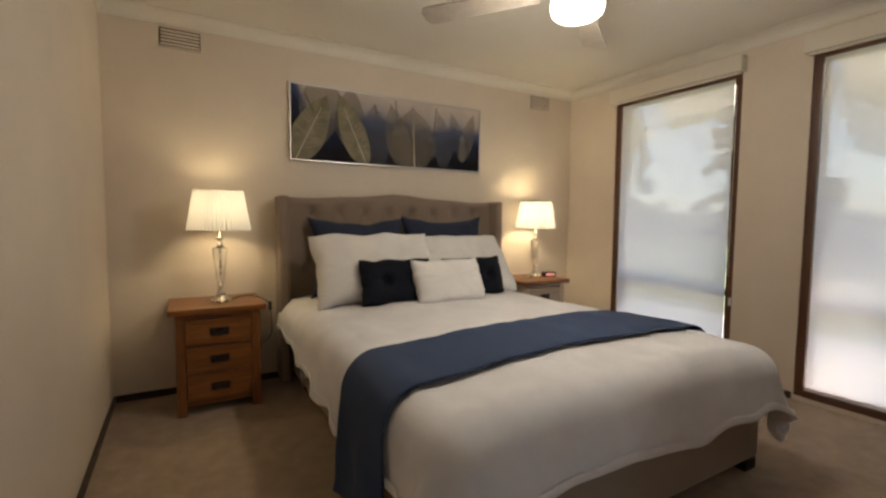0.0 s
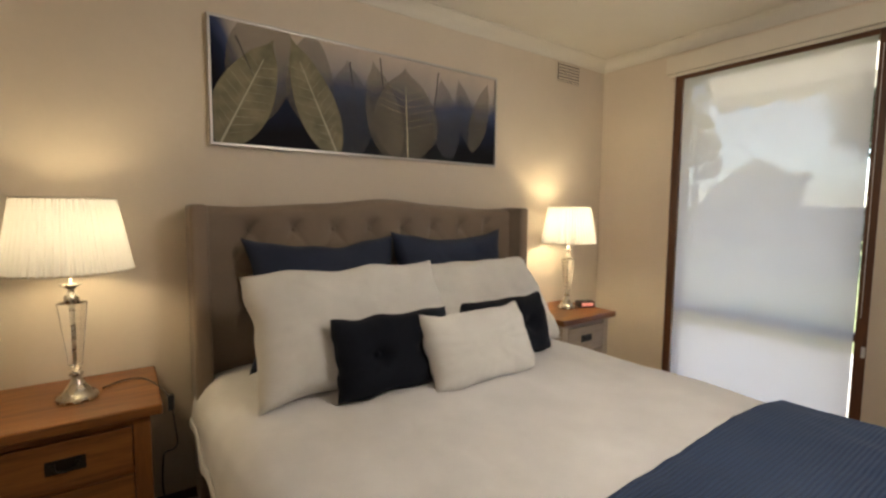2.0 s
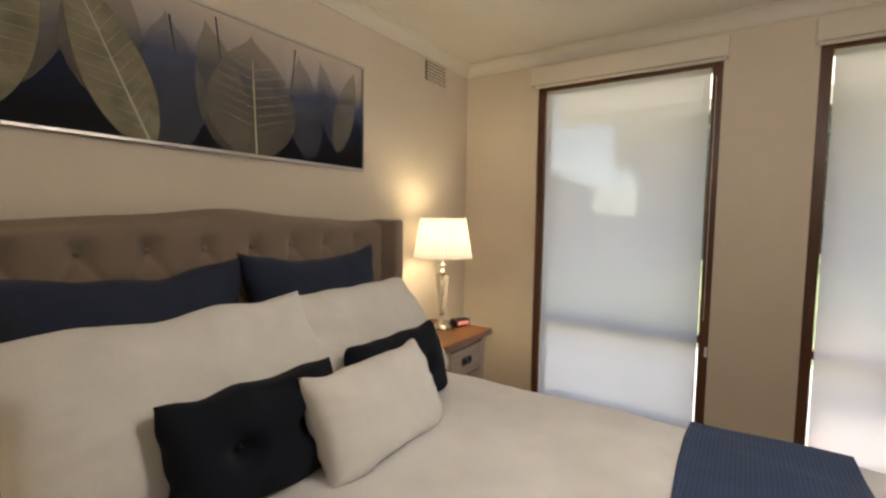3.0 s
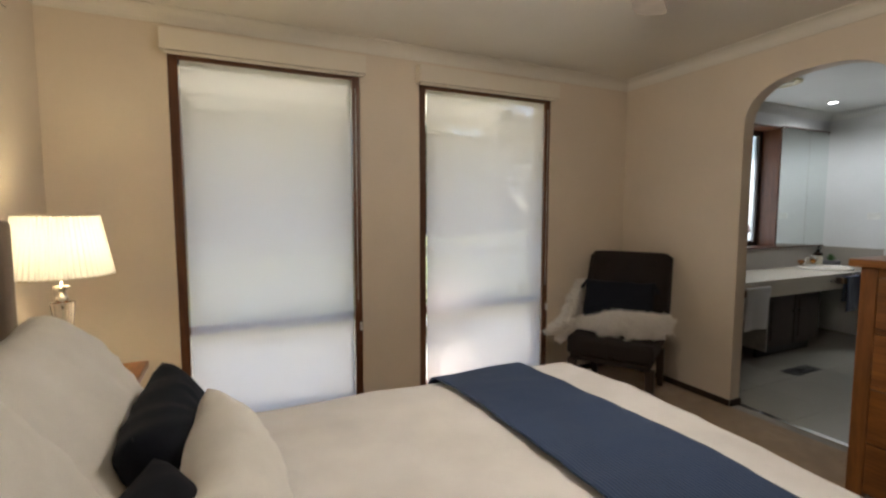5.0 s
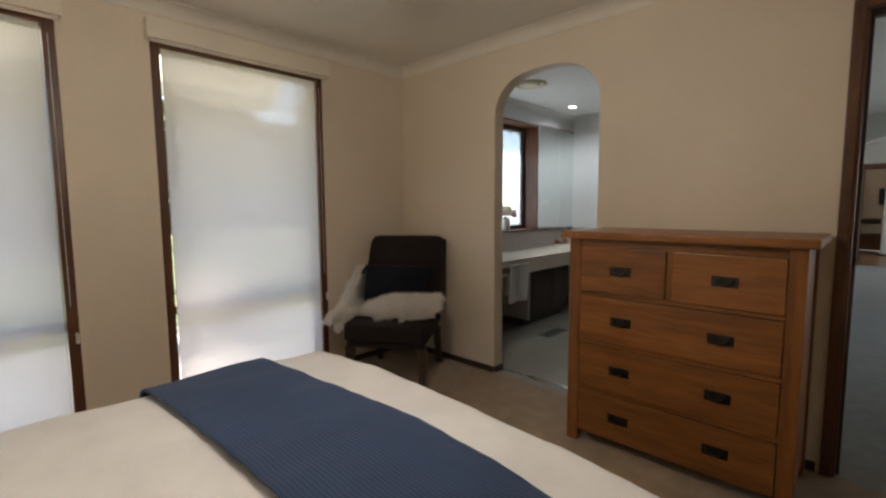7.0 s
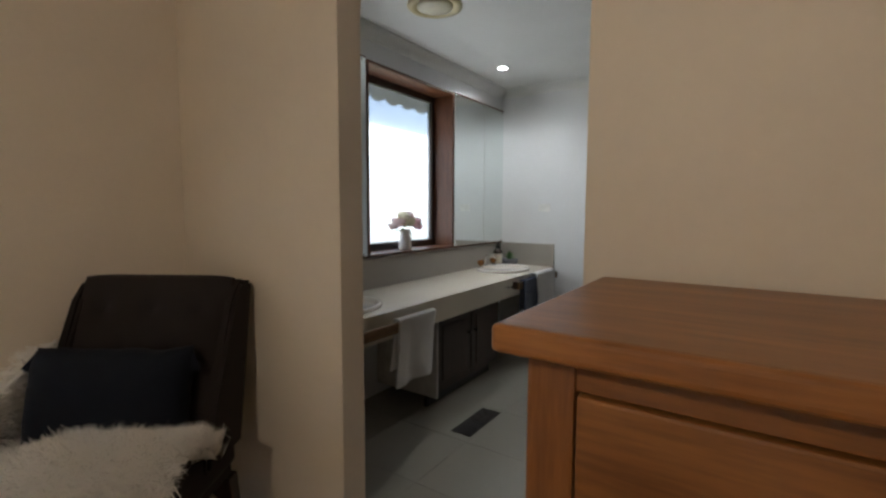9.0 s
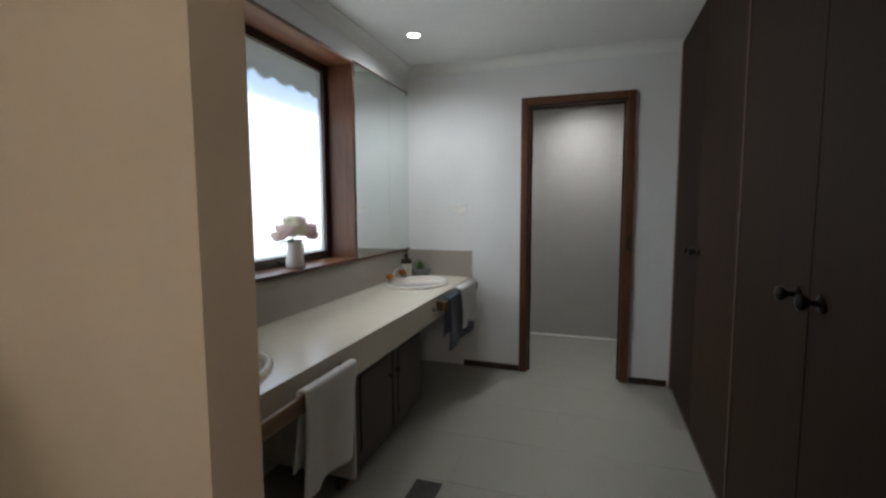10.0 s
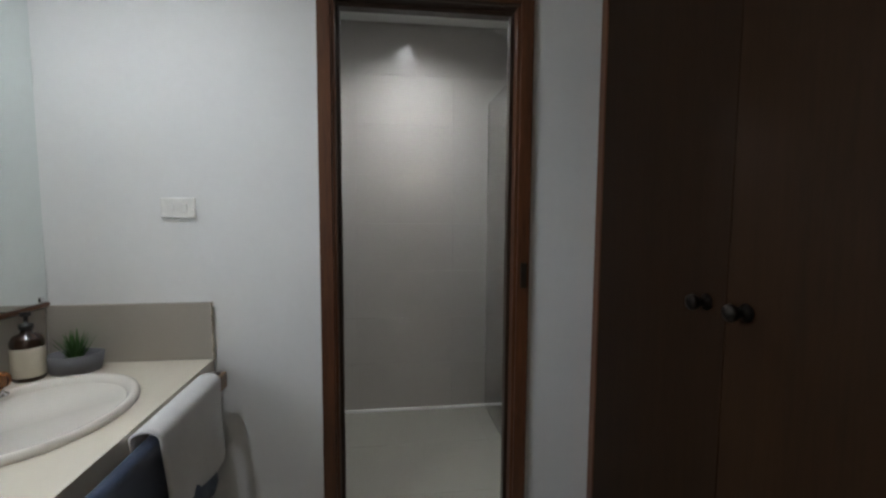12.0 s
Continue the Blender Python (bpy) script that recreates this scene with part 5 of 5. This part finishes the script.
sp = thing("soap_bottle", (3.44, -3.30, VZ + 0.001), 25, "dark pump bottle with a cream label beside the basin", "soap bottle")
sp.scale = (1.2, 1.2, 1.2)
part("body", lathe([(0.034, 0.0), (0.036, 0.004), (0.036, 0.105), (0.030, 0.118), (0.013, 0.126), (0.013, 0.136)], 28), plain("amber_bottle", (0.03, 0.016, 0.010), 0.15), sp, smooth=True)
part("label", lathe([(0.0364, 0.012), (0.0366, 0.013), (0.0366, 0.088), (0.0364, 0.089)], 28), plain("cream_label", (0.62, 0.57, 0.46), 0.6), sp, "cream paper label", smooth=True)
for q, w in ((0.066, 0.018), (0.050, 0.012)):
    part("print_bar", box(-w, -0.0372, q, w, -0.0364, q + 0.003), M_STALK, sp)
part("pump", lathe([(0.016, 0.1365), (0.016, 0.150), (0.005, 0.152), (0.005, 0.170), (0.012, 0.171), (0.012, 0.180), (0.0005, 0.181)], 18), M_BLACKP, sp, "black pump top", smooth=True)
part("nozzle", tube([(0, 0, 0.176), (0.0, -0.035, 0.174)], 0.004, 8), M_BLACKP, sp, smooth=True)

pl = thing("potted_plant", (3.34, -3.36, VZ + 0.001), 10, "small green succulent in a grey concrete pot", "plant")
part("pot", lathe([(0.050, 0.0), (0.056, 0.004), (0.064, 0.062), (0.056, 0.062), (0.052, 0.050), (0.0005, 0.050)], 28, sx=1.3, sy=0.95), plain("concrete", (0.13, 0.13, 0.14), 0.8), pl, "oval dark grey pot", smooth=True)
LG = plain("succulent_green", (0.05, 0.14, 0.03), 0.45)
bm = bmesh.new()
for i in range(60):
    a, tl = rng.uniform(0, 6.28), rng.uniform(0.05, 0.75)
    ln = rng.uniform(0.05, 0.10)
    o = Vector((0.02 * math.cos(a) * rng.random(), 0.02 * math.sin(a) * rng.random(), 0.05))
    d = Vector((math.cos(a) * math.sin(tl), math.sin(a) * math.sin(tl), math.cos(tl)))
    w = d.cross(Vector((0, 0, 1))).normalized() * 0.006
    th_ = d.cross(w).normalized() * 0.003
    q = [bm.verts.new(o - w), bm.verts.new(o + th_), bm.verts.new(o + w), bm.verts.new(o + d * ln)]
    bm.faces.new((q[0], q[1], q[3])), bm.faces.new((q[1], q[2], q[3])), bm.faces.new((q[2], q[0], q[3]))
tagged(part("leaves", bm, LG, pl, "pointed green leaves"), kind="stuff")

# mirrors, window, switch, lights
def mirror(name, y0, y1, z0, z1, splits):
    m = thing(name, (XE, 0, 0), 0, "frameless wall mirror panels held by metal clips", "mirror")
    ys = [y0, *splits, y1]
    part("backing", box(-0.010, y0, z0, -0.001, y1, z1), M_PORC, m)
    for a, b in zip(ys, ys[1:]):
        part("panel", box(-0.0155, a + 0.0025, z0 + 0.002, -0.0102, b - 0.0025, z1 - 0.002), M_MIRROR, m, "mirror glass")
        for yy in (a + 0.03, b - 0.03):
            for zz in (z0 + 0.012, z1 - 0.012):
                part("clip", box(-0.020, yy - 0.010, zz - 0.008, -0.0157, yy + 0.010, zz + 0.008, bev=0.003), M_CHROME, m)
    part("ledge", box(-0.022, y0, z0 - 0.014, -0.001, y1, z0 - 0.001, bev=0.002), M_JAMBX, m, "thin brown timber ledge")
    part("top_bead", box(-0.018, y0, z1 + 0.001, -0.001, y1, z1 + 0.010, bev=0.002), M_JAMBX, m)


mirror("wall_mirror", -3.452, -2.572, 0.957, 2.21, (-3.076,))
mirror("wall_mirror", -1.545, YSB - 0.003, 0.957, 2.21, (-1.03,))
bw = thing("window_3", (0, 0, 0), 0, "obscure glazed bathroom window in a deep timber reveal", "window", kind="structure")
wy0, wy1, wz0, wz1 = BW
for nm, a in (("reveal", (XE - 0.018, wy0 + 0.001, wz0 + 0.0201, XOUT, wy0 + 0.020, wz1 - 0.0201)), ("reveal", (XE - 0.018, wy1 - 0.020, wz0 + 0.0201, XOUT, wy1 - 0.001, wz1 - 0.0201)), ("head", (XE - 0.018, wy0 + 0.001, wz1 - 0.020, XOUT, wy1 - 0.001, wz1 - 0.001)), ("sill", (XE - 0.026, wy0 + 0.001, wz0 + 0.001, XOUT, wy1 - 0.001, wz0 + 0.020))):
    part(nm, box(*a, bev=0.003), M_JAMBX if nm in ("head", "sill") else M_JAMB, bw)
fx0, fx1 = XE + 0.165, XE + 0.21
ia, ib, ic, id_ = wy0 + 0.0201, wy1 - 0.0201, wz0 + 0.0201, wz1 - 0.0201
for a in ((fx0, ia, ic, fx1, ia + 0.045, id_), (fx0, ib - 0.045, ic, fx1, ib, id_), (fx0, ia + 0.0451, ic, fx1, ib - 0.0451, ic + 0.05), (fx0, ia + 0.0451, id_ - 0.05, fx1, ib - 0.0451, id_)):
    part("sash", box(*a, bev=0.004), M_DARK, bw, "dark stained sash")
part("latch", box(fx0 - 0.02, (ia + ib) / 2 - 0.05, ic + 0.015, fx0 - 0.0005, (ia + ib) / 2 + 0.05, ic + 0.032, bev=0.004), M_IRON, bw)
pn = part("pane", box(fx0 + 0.02, ia + 0.0452, ic + 0.0502, fx0 + 0.024, ib - 0.0452, id_ - 0.0502), M_FROST, bw, "obscure frosted glass")
pn.visible_shadow = False

jug = thing("flower_jug", (XE + 0.06, -2.02, wz0 + 0.021), 0, "white enamel jug of pale roses on the window sill", "vase")
part("jug", lathe([(0.046, 0.0), (0.050, 0.004), (0.050, 0.03), (0.040, 0.09), (0.036, 0.12), (0.042, 0.15), (0.039, 0.149), (0.034, 0.12)], 28), M_PORC, jug, smooth=True)
part("jug_handle", tube(smooth_path([(0, -0.038, 0.125), (0, -0.070, 0.115), (0, -0.075, 0.075), (0, -0.046, 0.045)], 5), 0.005, 8), M_PORC, jug, smooth=True)
for (dx, dy, dz, r, c) in ((-0.015, -0.02, 0.20, 0.042, 0), (0.01, 0.05, 0.20, 0.040, 1), (-0.02, -0.085, 0.195, 0.038, 2), (0.0, 0.105, 0.175, 0.032, 1), (0.01, -0.045, 0.235, 0.035, 1), (0.0, 0.015, 0.24, 0.036, 0), (-0.02, -0.115, 0.165, 0.028, 2)):
    fm = (sheer("cream_petals", (0.84, 0.81, 0.66), 0.0, 0.72), sheer("blush_petals", (0.86, 0.74, 0.72), 0.0, 0.72), sheer("pink_petals", (0.78, 0.56, 0.60), 0.0, 0.72))[c]
    r *= 1.2
    bm = bmesh.new()
    for ring, (cnt, rr, op) in enumerate(((4, 0.35, 0.15), (6, 0.65, 0.5), (8, 1.0, 0.95))):
        for k in range(cnt):
            a = 2 * math.pi * k / cnt + ring * 0.5
            rows_ = []
            for i in range(4):
                hgt = r * (-0.5 + 1.25 * i / 3)
                rad = r * rr * (0.35 + 0.65 * math.sin(math.pi * (0.15 + 0.6 * i / 3))) + r * op * 0.22 * (i / 3) ** 2
                rows_.append([bm.verts.new((rad * math.cos(a + q * 4.2 / cnt * (1.1 - 0.4 * (i / 3) ** 2)), rad * math.sin(a + q * 4.2 / cnt * (1.1 - 0.4 * (i / 3) ** 2)), hgt - r * 0.15 * abs(q) * (i / 3))) for q in (-1, -0.5, 0, 0.5, 1)])
            for i in range(3):
                for j in range(4):
                    bm.faces.new((rows_[i][j], rows_[i][j + 1], rows_[i + 1][j + 1], rows_[i + 1][j]))
    part("flower", bm, fm, jug, at=pose(dx, dy * 1.15, dz, rng.uniform(-25, 25), rng.uniform(-40, 10), rng.uniform(0, 360)), smooth=True)
bm = bmesh.new()
for i in range(16):
    a = rng.uniform(0, 6.28)
    o = Vector((0.03 * math.cos(a), 0.07 * math.sin(a), rng.uniform(0.14, 0.19)))
    d = Vector((math.cos(a) * 0.6, math.sin(a), rng.uniform(-0.5, 0.2))).normalized() * rng.uniform(0.035, 0.06)
    w = d.cross(Vector((0, 0, 1))).normalized() * 0.014
    q = [bm.verts.new(o), bm.verts.new(o + d * 0.5 + w), bm.verts.new(o + d), bm.verts.new(o + d * 0.5 - w)]
    bm.faces.new(q)
part("foliage", bm, LG, jug, "dark green leaves")

sw = thing("light_switch", (3.035, YB, 1.285), 0, "white double light switch plate on the wall", "light switch")
part("plate", box(-0.058, 0.0005, -0.036, 0.058, 0.010, 0.036, bev=0.004), M_SWITCH, sw)
for q in (-0.022, 0.022):
    part("rocker", box(q - 0.009, 0.0101, -0.014, q + 0.009, 0.014, 0.014, bev=0.002), M_SWITCH, sw)
def downlight(x, y):
    d = thing("downlight", (x, y, CEIL), 0, "lit round recessed ceiling downlight", "downlight", "downlights")
    part("trim", lathe([(0.055, -0.0005), (0.055, -0.004), (0.044, -0.007), (0.040, -0.003)], 32), M_SWITCH, d, smooth=True)
    part("lens", lathe([(0.039, -0.004), (0.037, -0.0055), (0.0005, -0.006)], 28), glow("downlight_glow", (0.95, 0.98, 1.0), 4.0), d, "bright diffuser", smooth=True)


downlight(3.152, -2.79)
downlight(2.15, -4.12)
ex = thing("exhaust_vent", (2.955, -1.565, CEIL), 0, "round cream ceiling exhaust vent with a beige rim", "exhaust vent")
part("rim", lathe([(0.155, -0.0005), (0.155, -0.010), (0.135, -0.018), (0.115, -0.010), (0.110, -0.004)], 44), plain("aged_cream_plastic", (0.60, 0.51, 0.27), 0.4), ex, smooth=True)
part("cover", lathe([(0.100, -0.003), (0.100, -0.014), (0.07, -0.020), (0.0005, -0.022)], 40), plain("pale_cream_plastic", (0.70, 0.66, 0.50), 0.4), ex, smooth=True)
fv = thing("floor_vent", (2.715, -1.67, -0.003), 0, "rectangular dark metal floor vent in the tiles", "floor vent")
part("frame", box(-0.065, -0.185, 0.0, 0.065, 0.185, 0.004, bev=0.001), M_IRON, fv)
# Flat black sheet painted in for the shaded opening under the slats.
part("well", box(-0.052, 0.0, 0.0041, 0.052, 0.17, 0.0046), M_BLACKP, fv)
part("sliding_plate", box(-0.052, -0.17, 0.0041, 0.052, -0.004, 0.0048), M_IRON, fv, "grey metal slide")
for i in range(5):
    part("slat", box(-0.052, 0.014 + i * 0.033, 0.0047, 0.052, 0.022 + i * 0.033, 0.0058), M_IRON, fv)

sc = thing("shower_screen", (1.655, -4.30, 0), 0, "frameless clear glass shower screen panel", "shower screen")
part("panel", box(-0.005, -0.265, 0.006, 0.005, 0.18, 1.95), M_PANE, sc, "clear glass sheet")
part("edge_channel", box(-0.012, 0.1801, 0.003, 0.012, 0.194, 1.95, bev=0.002), M_CHROME, sc)

# ---- garden ----
def grass_mat():
    m, n, l, b = mat("lawn", 0.9)
    v = coords(n, l)
    col = ramp(n, l, noise_tex(n, l, v, 0.35, 5), [(0.3, (0.10, 0.13, 0.04)), (0.7, (0.20, 0.20, 0.08))])
    col = mixc(n, l, 0.35, col, ramp(n, l, noise_tex(n, l, v, 25, 4), [(0.3, (0.05, 0.08, 0.02)), (0.7, (0.26, 0.26, 0.12))]))
    l.new(col, b.inputs["Base Color"])
    bump(n, l, noise_tex(n, l, v, 60, 3), b, 0.6, 0.03)
    return m


setting("ground", box(XOUT + 2.6, -400, -0.5, 500, 400, -0.16), grass_mat(), "dry green lawn outside the windows", "lawn")
setting("ground_house", box(-400, -400, -0.6, XOUT + 2.6, 400, -0.2), M_GROUT, "bare ground under and around the house", "ground")
setting("pavement", box(XOUT, -8, -0.3, XOUT + 2.5999, 9, -0.12), paint("concrete_path", (0.43, 0.41, 0.35), 0.85, 80, 0.3), "pale concrete path beside the house", "paving")
M_AWN = sheer("awning_canvas", (0.66, 0.60, 0.46), 0.0, 0.60)
aw = thing("window_awning", (XOUT, 0, 0), 0, "cream canvas window awning with a scalloped valance", "awning")


M_AWND = sheer("grey_canvas", (0.16, 0.155, 0.15), 0.0, 0.2)


def awning(y0, y1, drop=0.0, cloth=M_AWN):
    xo, ze, zb = 0.85, 2.24 - drop, 2.11 - drop
    bm = bmesh.new()
    a = [bm.verts.new(q) for q in ((0.01, y0, 2.62 - min(drop, 0.0) * 0.25), (0.01, y1, 2.62 - min(drop, 0.0) * 0.25), (xo, y1, ze), (xo, y0, ze))]
    bm.faces.new(a)
    n = int((y1 - y0) / 0.025)
    prev = None
    for i in range(n + 1):
        y = y0 + (y1 - y0) * i / n
        z = zb + 0.05 * (1 - abs(math.sin((y - y0) * math.pi / 0.24)))
        p = (bm.verts.new((xo + 0.003, y, ze)), bm.verts.new((xo + 0.003, y, z)))
        if prev:
            bm.faces.new((prev[0], p[0], p[1], prev[1]))
        prev = p
    part("canvas", bm, cloth, aw, "faded canvas with a wavy lower edge")
    for y in (y0, y1):
        part("arm", tube([(0.0, y, 1.75), (xo, y, ze)], 0.010, 8), M_STEEL, aw)


awning(1.75, 3.15)
awning(0.22, 1.65)
awning(-5.6, -1.2, -0.23, M_AWND)
# Out-of-view slab, added only to block sun and sky from above.
setting("roof", box(-6, -12, CEIL + 0.11, XOUT + 0.15, 8, CEIL + 0.25), plain("roof_slab", (0.16, 0.10, 0.08), 0.8), "low unseen slab over the house, added to keep sun out", "roof")

BARK, LEAF = plain("bark", (0.10, 0.08, 0.06), 0.9), plain("tree_leaf", (0.06, 0.085, 0.035), 0.7)


def tree(x, y, h, spread, conifer=False, seed=0, trunk=0.16):
    r = random.Random(seed)
    t = thing("tree", (x, y, -0.16), 0, "tall dark conifer in the garden" if conifer else "leafy green garden tree with an uneven crown", "tree")
    bole = h * (0.9 if conifer else 0.55)
    part("trunk", lathe([(trunk * 1.3, 0), (trunk, 0.3), (trunk * 0.6, bole * 0.6), (trunk * 0.15, bole)], 10), BARK, t)
    vs, fs = [], []
    def leafy(c, rad, count, size):
        for _ in range(count):
            d = Vector((r.gauss(0, 1), r.gauss(0, 1), r.gauss(0, 1))).normalized() * rad * r.random() ** 0.4
            p = c + Vector((d.x, d.y, d.z * 0.75))
            n = Vector((r.uniform(-1, 1), r.uniform(-1, 1), r.uniform(-0.4, 1))).normalized()
            a = n.orthogonal().normalized() * size * r.uniform(0.6, 1.3)
            b = n.cross(a).normalized() * size * 0.5
            k = len(vs)
            vs.extend(tuple(q) for q in (p - a, p + b, p + a, p - b))
            fs.append((k, k + 1, k + 2, k + 3))
    if conifer:
        for i in range(70):
            k = r.random()
            z = h * (0.10 + 0.9 * k)
            rad = spread * (1 - k) ** 0.8 * r.uniform(0.5, 1.0)
            a = r.uniform(0, 6.28)
            leafy(Vector((rad * math.cos(a), rad * math.sin(a), z)), 0.20 * spread * (1.2 - k), 60, 0.16)
    else:
        for i in range(16):
            a, e = r.uniform(0, 6.28), r.uniform(0.2, 1.2)
            tip = Vector((spread * math.cos(a) * math.cos(e), spread * math.sin(a) * math.cos(e), h * 0.5 + h * 0.45 * math.sin(e)))
            part("limb", tube(smooth_path([(0, 0, bole * 0.5), tuple(tip * 0.45 + Vector((0, 0, bole * 0.35))), tuple(tip)], 4), trunk * 0.2, 6), BARK, t)
            for q in range(4):
                leafy(tip * r.uniform(0.75, 1.05) + Vector((r.gauss(0, 0.3), r.gauss(0, 0.3), r.gauss(0, 0.3))) * spread * 0.4, spread * r.uniform(0.16, 0.30), 110, 0.10)
    me = bpy.data.meshes.new("crown")
    me.from_pydata(vs, [], fs)
    me.materials.append(LEAF)
    ob = new("crown", me)
    ob.parent = t
    tagged(ob, "dark green foliage", "", "", "stuff")


tree(24, 18.6, 9.5, 2.4, True, 1)
tree(24, 12.7, 9.0, 1.7, True, 9)
tree(26, 22.5, 8.5, 2.2, True, 2)
tree(20, 2.9, 6.0, 2.4, False, 3)
tree(25, 9.4, 3.5, 1.3, False, 4)
tree(16, 2.0, 6.5, 2.8, False, 5)
tree(19, -3.5, 6.0, 2.6, False, 6)
tree(17, -9.0, 6.0, 2.6, False, 7)
for k, (tx, ty, th, ts) in enumerate(((27, 4.0, 9.0, 3.6), (29, 11.5, 4.0, 2.0), (25, -1.5, 8.5, 3.4), (30, 33.0, 7.0, 3.4), (24, 4.6, 7.5, 2.4))):
    tree(tx, ty, th, ts, False, 20 + k, 0.22)
fence = thing("fence", (30, 6, -0.16), 0, "long pale timber paling fence at the garden end", "fence")
part("paling_run", box(0, -34, 0.05, 0.03, 34, 1.75), plain("weathered_paling", (0.42, 0.39, 0.34), 0.9), fence)
for q in (0.35, 1.45):
    part("rail", box(-0.05, -34, q, -0.001, 34, q + 0.09), BARK, fence)
for i in range(24):
    part("post", box(-0.12, -34 + i * 2.95, 0.0, -0.0505, -33.9 + i * 2.95, 1.85), BARK, fence)
vs, fs = [], []
hd = thing("hedge", (28.6, 6, -0.16), 0, "tall dense green cypress hedge along the garden fence", "hedge")
hr = random.Random(31)
for i in range(17000):
    y = hr.uniform(-22, 1)
    top = 7.2 + 1.3 * noise.noise((y * 0.25, 3, 0)) + 0.7 * noise.noise((y * 1.1, 7, 0))
    d = Vector((hr.gauss(0, 0.35), y, top * hr.random() ** 0.8))
    n = Vector((hr.uniform(-1, 1), hr.uniform(-1, 1), hr.uniform(-0.3, 1))).normalized()
    a = n.orthogonal().normalized() * hr.uniform(0.16, 0.30)
    b = n.cross(a).normalized() * 0.15
    k = len(vs)
    vs.extend(tuple(q) for q in (d - a, d + b, d + a, d - b))
    fs.append((k, k + 1, k + 2, k + 3))
me = bpy.data.meshes.new("foliage")
me.from_pydata(vs, [], fs)
me.materials.append(LEAF)
ob = new("foliage", me)
ob.parent = hd
tagged(ob, "dark green foliage", "", "", "stuff")
part("stems", box(-0.1, -22, 0.0, 0.1, 1, 0.3), BARK, hd)
vs, fs = [], []
sh = thing("shrub", (XOUT + 1.5, 0.50, -0.12), 0, "low bushy shrub with pale leaves by the window", "shrub")
for i in range(900):
    d = Vector((rng.gauss(0, 0.16), rng.gauss(0, 0.26), abs(rng.gauss(0, 0.33)) + 0.02))
    n = Vector((rng.uniform(-1, 1), rng.uniform(-1, 1), rng.uniform(0, 1))).normalized()
    a = n.orthogonal().normalized() * 0.045
    b = n.cross(a).normalized() * 0.022
    k = len(vs)
    vs.extend(tuple(q) for q in (d - a, d + b, d + a, d - b))
    fs.append((k, k + 1, k + 2, k + 3))
me = bpy.data.meshes.new("leaves")
me.from_pydata(vs, [], fs)
me.materials.append(plain("shrub_leaf", (0.22, 0.24, 0.14), 0.6))
ob = new("leaves", me)
ob.parent = sh
tagged(ob, "", "", "", "stuff")
part("stems", tube([(0, 0, 0), (0.02, 0.02, 0.35)], 0.02, 6), BARK, sh)


# ---- tiles, last ----
def tile_field(owner, u0, u1, v0, v1, du, dv, put, material, thick, gap=0.003):
    """Separate tiles on a surface; put(u, v) gives the pose of a tile's corner."""
    made = {}
    u = u0
    while u < u1 - 0.01:
        w = min(du, u1 - u)
        v = v0
        while v < v1 - 0.01:
            h = min(dv, v1 - v)
            key = (round(w, 3), round(h, 3))
            if key not in made:
                bm = add_box(bmesh.new(), gap / 2, gap / 2, 0, w - gap / 2, h - gap / 2, thick, bev=0.0012, seg=1)
                me = bpy.data.meshes.new("tile")
                bmesh.ops.recalc_face_normals(bm, faces=bm.faces[:])
                bm.to_mesh(me)
                bm.free()
                me.materials.append(material)
                made[key] = me
            ob = new("tile", made[key])
            ob.parent = owner
            ob.matrix_basis = put(u, v)
            v += dv
        u += du


floor_b = bpy.data.objects["floor_bathroom"]
tile_field(floor_b, 1.29, XE, YSH + 0.002, YSB, 0.45, 0.45, lambda u, v: pose(u, v, -0.0028), M_STILE, 0.0022, 0.0011)
shower_back = bpy.data.objects["wall_shower_back"]
tile_field(shower_back, SHX0 + 0.001, SHX1 - 0.001, 0.002, CEIL - 0.002, 0.60, 0.30, lambda u, v: pose(u, YSH + 0.0005, v, 90), M_TILE, -0.004, 0.0012)
